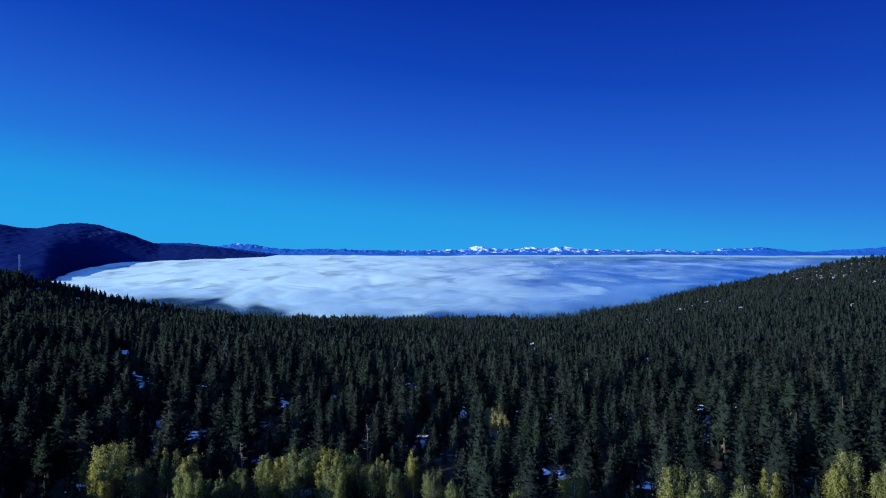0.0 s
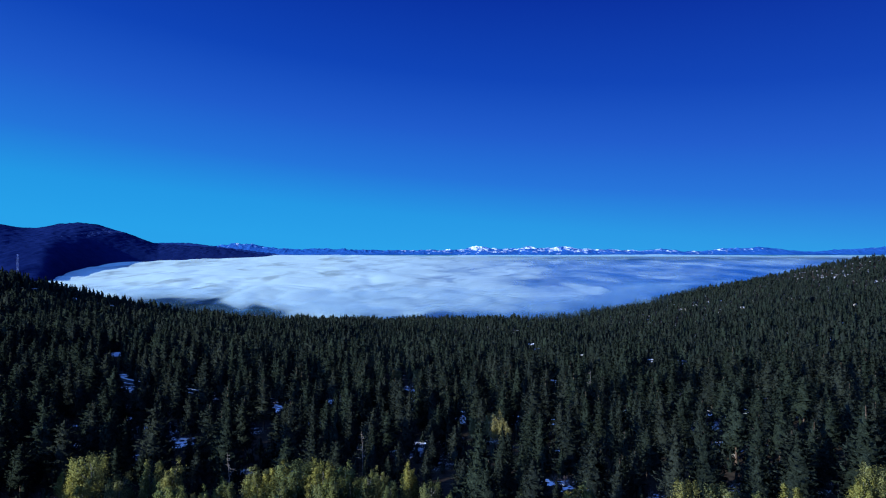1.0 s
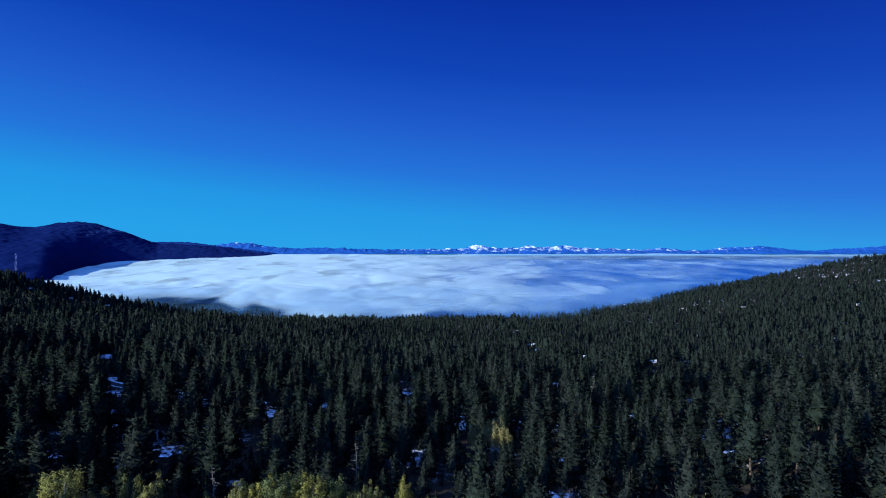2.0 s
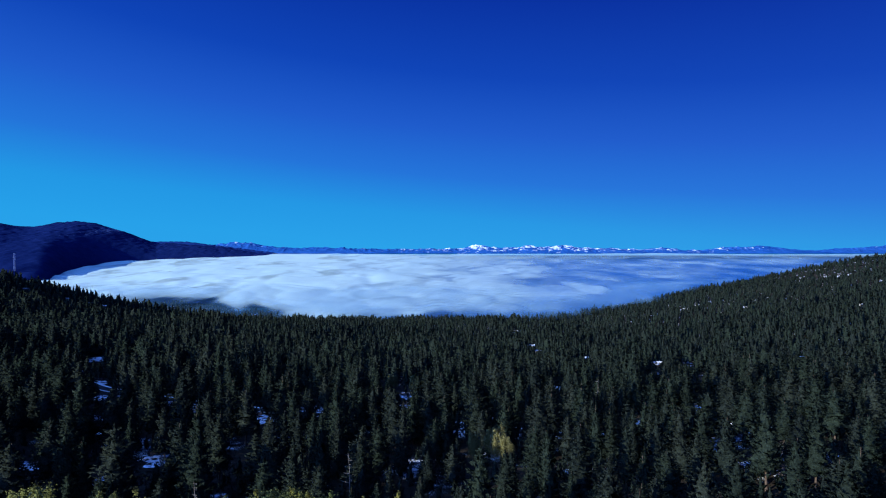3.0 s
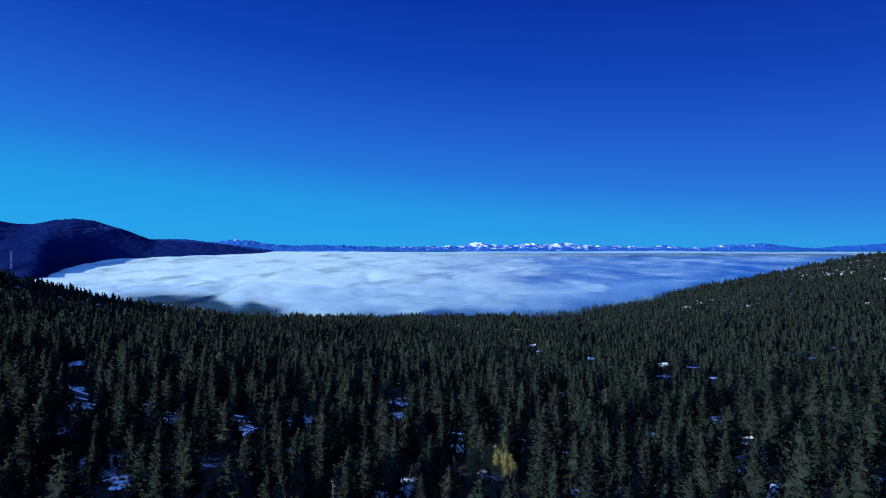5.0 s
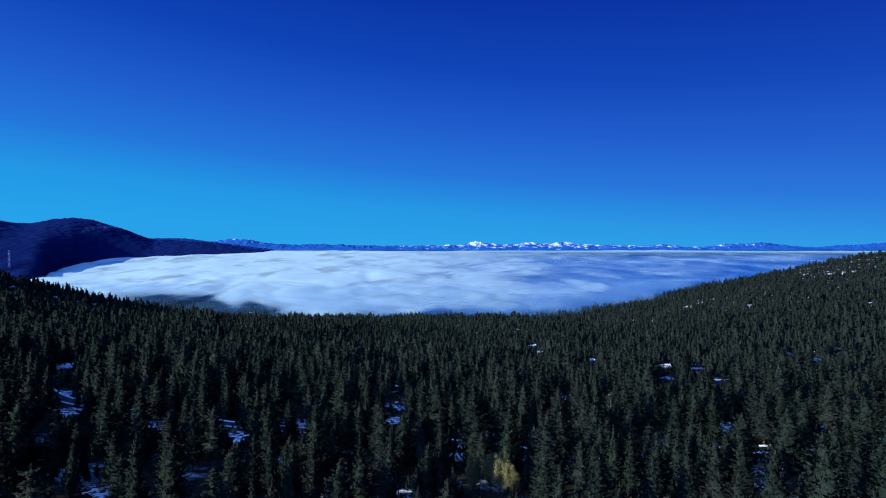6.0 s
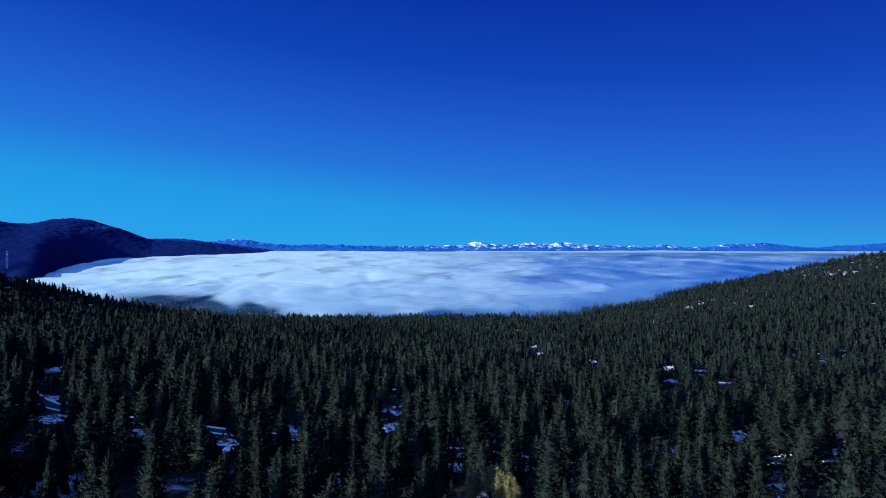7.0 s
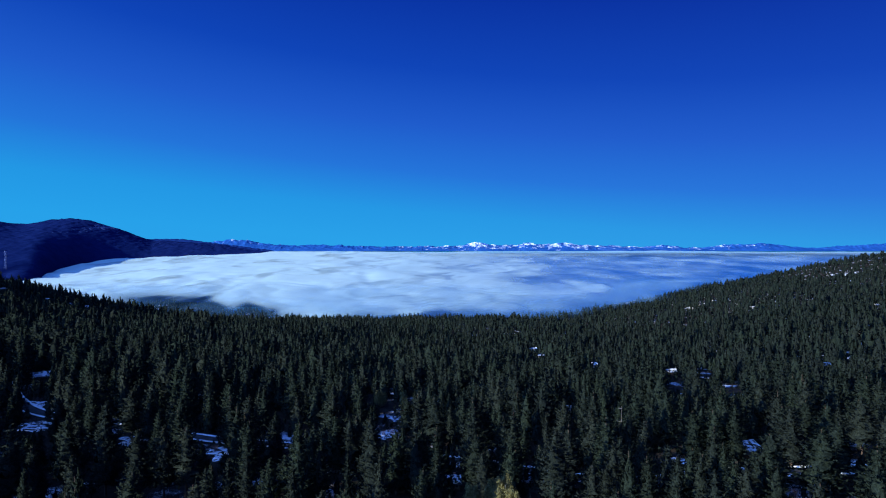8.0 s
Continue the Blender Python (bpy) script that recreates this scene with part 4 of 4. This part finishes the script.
def roof_slab(w, d, h, ridge, lift, thick, inset, seed=0, wavy=0.0):
    """Both slopes of a gable roof as one slab; the snow on it has an uneven edge."""
    r = np.random.RandomState(seed)
    bm = bmesh.new()
    n = 13
    slope = (ridge - h) / d
    rows = []
    for s in (-1, -0.66, -0.33, 0, 0.33, 0.66, 1):
        row = []
        for i in range(n):
            x = (2 * i / (n - 1) - 1) * (w - inset)
            y = s * (d - inset)
            if wavy and abs(s) == 1:
                y -= s * wavy * r.rand()
            z = ridge - slope * abs(y) + lift + (wavy * 0.25 * r.rand() if wavy else 0)
            row.append((bm.verts.new((x, y, z)), bm.verts.new((x, y, z - thick))))
        rows.append(row)
    for a, b in zip(rows, rows[1:]):
        for i in range(n - 1):
            if wavy and r.rand() < 0.42:      # random gaps that stand in for dappled shade on the snow
                continue
            bm.faces.new((a[i][0], a[i + 1][0], b[i + 1][0], b[i][0]))
            bm.faces.new((a[i][1], b[i][1], b[i + 1][1], a[i + 1][1]))
        for i, flip in ((0, False), (n - 1, True)):
            q = (a[i][0], b[i][0], b[i][1], a[i][1])
            bm.faces.new(q[::-1] if flip else q)
    for row, flip in ((rows[0], True), (rows[-1], False)):
        for i in range(n - 1):
            q = (row[i][0], row[i + 1][0], row[i + 1][1], row[i][1])
            bm.faces.new(q[::-1] if flip else q)
    return bm


WORDS = {"red": "reddish cedar house", "brown": "dark brown timber house", "beige": "", "white": "pale house"}


def house(x, y, turn, width, depth, height, kind, seed, detail=True):
    w, d = width / 2, depth / 2
    ridge = height + 0.45 * d + 0.4
    name = "garage" if kind == "beige" else "house"
    ob = tagged(new(name), WORDS[kind] + " with a snow-covered gable roof among the trees" if kind != "beige" else "pale beige garage with a dark roof, snow along its ridge", name, "houses in the woods")
    wall = part("wall", gable_body(w, d, height, ridge), M_WALLS[kind], ob)
    part("roof", roof_slab(w + 0.6, d + 0.6, height - (ridge - height) * 0.6 / d, ridge, 0.14, 0.22, 0), M_SHINGLE, ob, "dark shingle roof")
    cover = 0.45 if kind == "beige" else 1.0
    part("roof_snow", roof_slab(w + 0.6, (d + 0.6) * cover, ridge - (ridge - height) * (1 + 0.6 / d) * cover, ridge, 0.46, 0.31, 0.12, seed, 0.8), M_SNOW, ob, "old snow lying on the roof")
    if detail:
        part("chimney", boxed(0.35 * w - 0.4, 0.35 * w + 0.4, 0.2 * d - 0.4, 0.2 * d + 0.4, height, ridge + 1.1), M_BRICK, ob, "brick chimney")
        for k in range(3):
            cx = -0.62 * w + k * 0.62 * w
            win = part("window", boxed(cx - 0.62, cx + 0.62, -d - 0.06, -d + 0.05, 1.0, 2.3), M_TRIM, ob)
            part("pane", boxed(cx - 0.52, cx + 0.52, -d - 0.075, -d - 0.055, 1.1, 2.2), M_GLASS, win)
        door = part("door", boxed(w - 0.05, w + 0.06, -0.5, 0.5, 0.0, 2.05), M_TRIM, ob)
        part("handle", boxed(w + 0.06, w + 0.12, 0.32, 0.38, 0.98, 1.06), M_STEEL, door, "steel handle")
    ob.matrix_basis = pose(x, y, float(ground_z(x, y)), 0, 0, turn)
    return ob


for i, h in enumerate(HOUSES):
    house(*h, seed=i, detail=h[1] < 450)
for i, (x, y, turn) in enumerate(HILL_HOUSES):
    house(x, y, turn, 9 + i % 3, 7, 3.8, "white", 40 + i, False)


def smooth_line(line, step=4.0):
    p = np.array(line, float)
    out = []
    for i in range(len(p) - 1):
        a, b, c, d = p[max(i - 1, 0)], p[i], p[i + 1], p[min(i + 2, len(p) - 1)]
        n = max(2, int(np.hypot(*(c - b)) / step))
        for t in np.arange(n) / n:
            out.append(0.5 * (2 * b + (c - a) * t + (2 * a - 5 * b + 4 * c - d) * t * t + (3 * b - a - 3 * c + d) * t ** 3))
    return np.array(out + [p[-1]])


def ribbon(name, line, offsets, lifts, mat):
    """A strip along a line: its cross-section is given by offsets to the side and lifts over the ground."""
    c = smooth_line(line)
    t = np.gradient(c, axis=0)
    t /= np.linalg.norm(t, axis=1)[:, None]
    side = np.stack([t[:, 1], -t[:, 0]], -1)
    mid = ground_z(c[:, 0], c[:, 1])
    k = len(offsets)
    v = []
    for o, h in zip(offsets, lifts):
        p = c + side * (o + 0.25 * vnoise(c[:, :1] / 5 + o, c[:, 1:] / 5, 3))
        z = 0.5 * mid + 0.5 * ground_z(p[:, 0], p[:, 1]) + h
        v.append(np.concatenate([p, z[:, None]], 1))
    v = np.stack(v, 1)
    i = np.arange(len(c) * k).reshape(len(c), k)
    q = np.stack([i[:-1, :-1], i[:-1, 1:], i[1:, 1:], i[1:, :-1]], -1).reshape(-1, 4)
    return new(name, mesh_from(name, v.reshape(-1, 3), q, mat, True))


tagged(ribbon("road", ROAD, (-3.6, -3.4, 0, 3.4, 3.6), (-0.8, 0.30, 0.36, 0.30, -0.8), M_ASPHALT), "grey asphalt road through the forest", "road", kind="structure")
tagged(ribbon("snow_bank", ROAD, (3.3, 3.6, 4.1, 4.7, 5.3), (0.2, 0.6, 0.75, 0.45, -0.6), M_SNOW), "ploughed snow bank along the road", "snow bank", kind="structure")
tagged(ribbon("snow_bank", ROAD, (-5.3, -4.7, -4.1, -3.6, -3.3), (-0.6, 0.45, 0.75, 0.6, 0.2), M_SNOW), "ploughed snow bank along the road", "snow bank", kind="structure")


def snow_patch(x, y, r, seed, mat=M_DAPPLED_SNOW):
    rings, n = 6, 28
    g = np.random.RandomState(seed)
    ph = g.rand(4) * 6.28
    v, f = [(x, y, float(ground_z(x, y)) + 0.3)], []
    for k in range(1, rings + 1):
        for i in range(n):
            a = 6.283 * i / n
            e = r * (0.85 + 0.28 * math.sin(2 * a + ph[0]) + 0.22 * math.sin(3 * a + ph[1]) + 0.18 * math.sin(5 * a + ph[2]) + 0.14 * math.sin(9 * a + ph[3]) + 0.2 * g.rand()) * k / rings
            px, py = x + e * math.cos(a), y + e * math.sin(a) * 1.2
            v.append((px, py, float(ground_z(px, py)) + (0.3 if k < rings else -0.25) * (1 - 0.4 * k / rings)))
    for i in range(n):
        f.append((0, 1 + i, 1 + (i + 1) % n, 1 + (i + 1) % n))
    tri = [(0, 1 + i, 1 + (i + 1) % n) for i in range(n)]
    for k in range(rings - 1):
        for i in range(n):
            a, b = 1 + k * n + i, 1 + k * n + (i + 1) % n
            tri += [(a, a + n, b + n), (a, b + n, b)]
    tagged(new("snow_patch", mesh_from("snow_patch", np.array(v), np.array(tri), mat, True)), "patch of old snow in a forest clearing", "snow", kind="structure")


for i, (x, y, r) in enumerate(CLEARINGS):
    snow_patch(x, y, r, i)
for i in range(14):
    snow_patch(SNOW_SLOPE[0] + rng.uniform(-110, 90), SNOW_SLOPE[1] + rng.uniform(-130, 100), rng.uniform(12, 26), 50 + i, M_SNOW)
for i in range(3):
    snow_patch(1307 + rng.uniform(-30, 30), 1701 + rng.uniform(-40, 40), rng.uniform(10, 16), 70 + i, M_SNOW)


# galvanised steel with the blue of distance haze put into its colour
M_MAST = two_scale("hazed_steel", [(0.35, (0.05, 0.10, 0.30)), (0.65, (0.08, 0.14, 0.36))], 0.5, 6, 0.6)


def lattice_mast(x, y, height, half):
    """Four legs with cross braces and a lamp box on top."""
    ob = tagged(new("lattice_mast"), "tall steel lattice mast on the shore, tinted blue by painted haze", "mast")
    z0 = float(ground_z(x, y)) - 5

    def bar(bm, a, b, r):
        a, b = Vector(a), Vector(b)
        m = Matrix.Translation((a + b) / 2) @ (b - a).to_track_quat("Z", "Y").to_matrix().to_4x4()
        bmesh.ops.create_cone(bm, cap_ends=True, segments=6, radius1=r, radius2=r, depth=(b - a).length, matrix=m)

    corners = [(-half, -half), (half, -half), (half, half), (-half, half)]
    for cx, cy in corners:
        bm = bmesh.new()
        bar(bm, (cx, cy, 0), (cx * 0.7, cy * 0.7, height), 0.65)
        part("leg", bm, M_MAST, ob)
    for k in range(8):
        bm = bmesh.new()
        a, b = height * k / 8, height * (k + 1) / 8
        for (ax, ay), (bx, by) in zip(corners, corners[1:] + corners[:1]):
            bar(bm, (ax * 0.95, ay * 0.95, a), (bx * 0.85, by * 0.85, b), 0.4)
        part("brace", bm, M_MAST, ob)
    part("platform", boxed(-half, half, -half, half, height, height + 2.5), M_MAST, ob)
    ob.location = (x, y, z0)


lattice_mast(-2241, 3000, -15 - float(ground_z(-2241, 3000)) + 5, 3.6)


# ---- dead trunks and bare shrubs ----
M_DEAD = two_scale("weathered_wood", [(0.35, (0.13, 0.125, 0.12)), (0.65, (0.22, 0.21, 0.20))], 1.5, 10)
M_TWIG = two_scale("bare_twigs", [(0.35, (0.10, 0.075, 0.075)), (0.65, (0.17, 0.13, 0.13))], 2.0, 12)


def stick(a, b, r0, r1, sides=5):
    """A tapered stick from a to b: vertices and quads."""
    a, b = np.array(a, float), np.array(b, float)
    way = (b - a) / np.linalg.norm(b - a)
    u = np.cross(way, (0.31, 0.85, 0.42))
    u /= np.linalg.norm(u)
    w = np.cross(way, u)
    ring = [(math.cos(6.2832 * i / sides), math.sin(6.2832 * i / sides)) for i in range(sides)]
    v = [a + r0 * (c * u + s * w) for c, s in ring] + [b + r1 * (c * u + s * w) for c, s in ring]
    return np.array(v), np.array([(i, (i + 1) % sides, sides + (i + 1) % sides, sides + i) for i in range(sides)])


def dead_tree(x, y, height, seed):
    r = np.random.RandomState(seed)
    ob = tagged(new("dead_tree"), "pale grey dead tree with bare broken limbs", "dead tree", "dead trees in the forest")
    v, f = trunk_tube(height, 0.16, 0.04, 8, 7, 0.5, seed)
    new("trunk", mesh_from("trunk", v, f, M_DEAD, True)).parent = ob
    for i in range(14):
        z = height * r.uniform(0.35, 0.95)
        a, n = r.rand() * 6.28, (1.05 - z / height) * r.uniform(2.0, 4.2) + 0.5
        v, f = stick((0, 0, z), (n * math.cos(a), n * math.sin(a), z + n * r.uniform(-0.1, 0.5)), 0.08, 0.02)
        new("limb", mesh_from("limb", v, f, M_DEAD, True)).parent = ob
    ob.location = (x, y, float(ground_z(x, y)) - 0.2)


def bare_shrub(x, y, size, seed):
    r = np.random.RandomState(seed)
    vs, fs, base = [], [], 0
    for i in range(26):
        a, lean = r.rand() * 6.28, r.uniform(0.15, 0.75)
        top = np.array((lean * math.cos(a), lean * math.sin(a), r.uniform(0.7, 1.15))) * size
        foot = np.array((0.1 * math.cos(a), 0.1 * math.sin(a), -0.1)) * size
        for p, q, w in ((foot, top * 0.6, 0.035), (top * 0.6, top, 0.02), (top * 0.6, top * 0.6 + np.array((r.normal(0, 0.25), r.normal(0, 0.25), 0.35)) * size, 0.018)):
            v, f = stick(p, q, w, w * 0.6, 4)
            vs.append(v), fs.append(f + base)
            base += len(v)
    ob = new("bare_shrub", mesh_from("bare_shrub", np.concatenate(vs), np.concatenate(fs), M_TWIG, True))
    ob.location = (x, y, float(ground_z(x, y)))
    tagged(ob, "leafless purplish-grey shrub in a snowy clearing", "shrub", "bare shrubs in the clearings")


for i, (x, y, h) in enumerate([(79, 313, 21), (-27, 203, 16), (-62, 176, 15), (37, 330, 20)]):
    dead_tree(x, y, h, i)
for i, (cx, cy, r) in enumerate(CLEARINGS):
    if cy < 420:
        for k in range(4):
            bare_shrub(cx + rng.uniform(-1, 1) * r, cy + rng.uniform(-1.2, 0.6) * r, rng.uniform(1.6, 3.4), 10 * i + k)
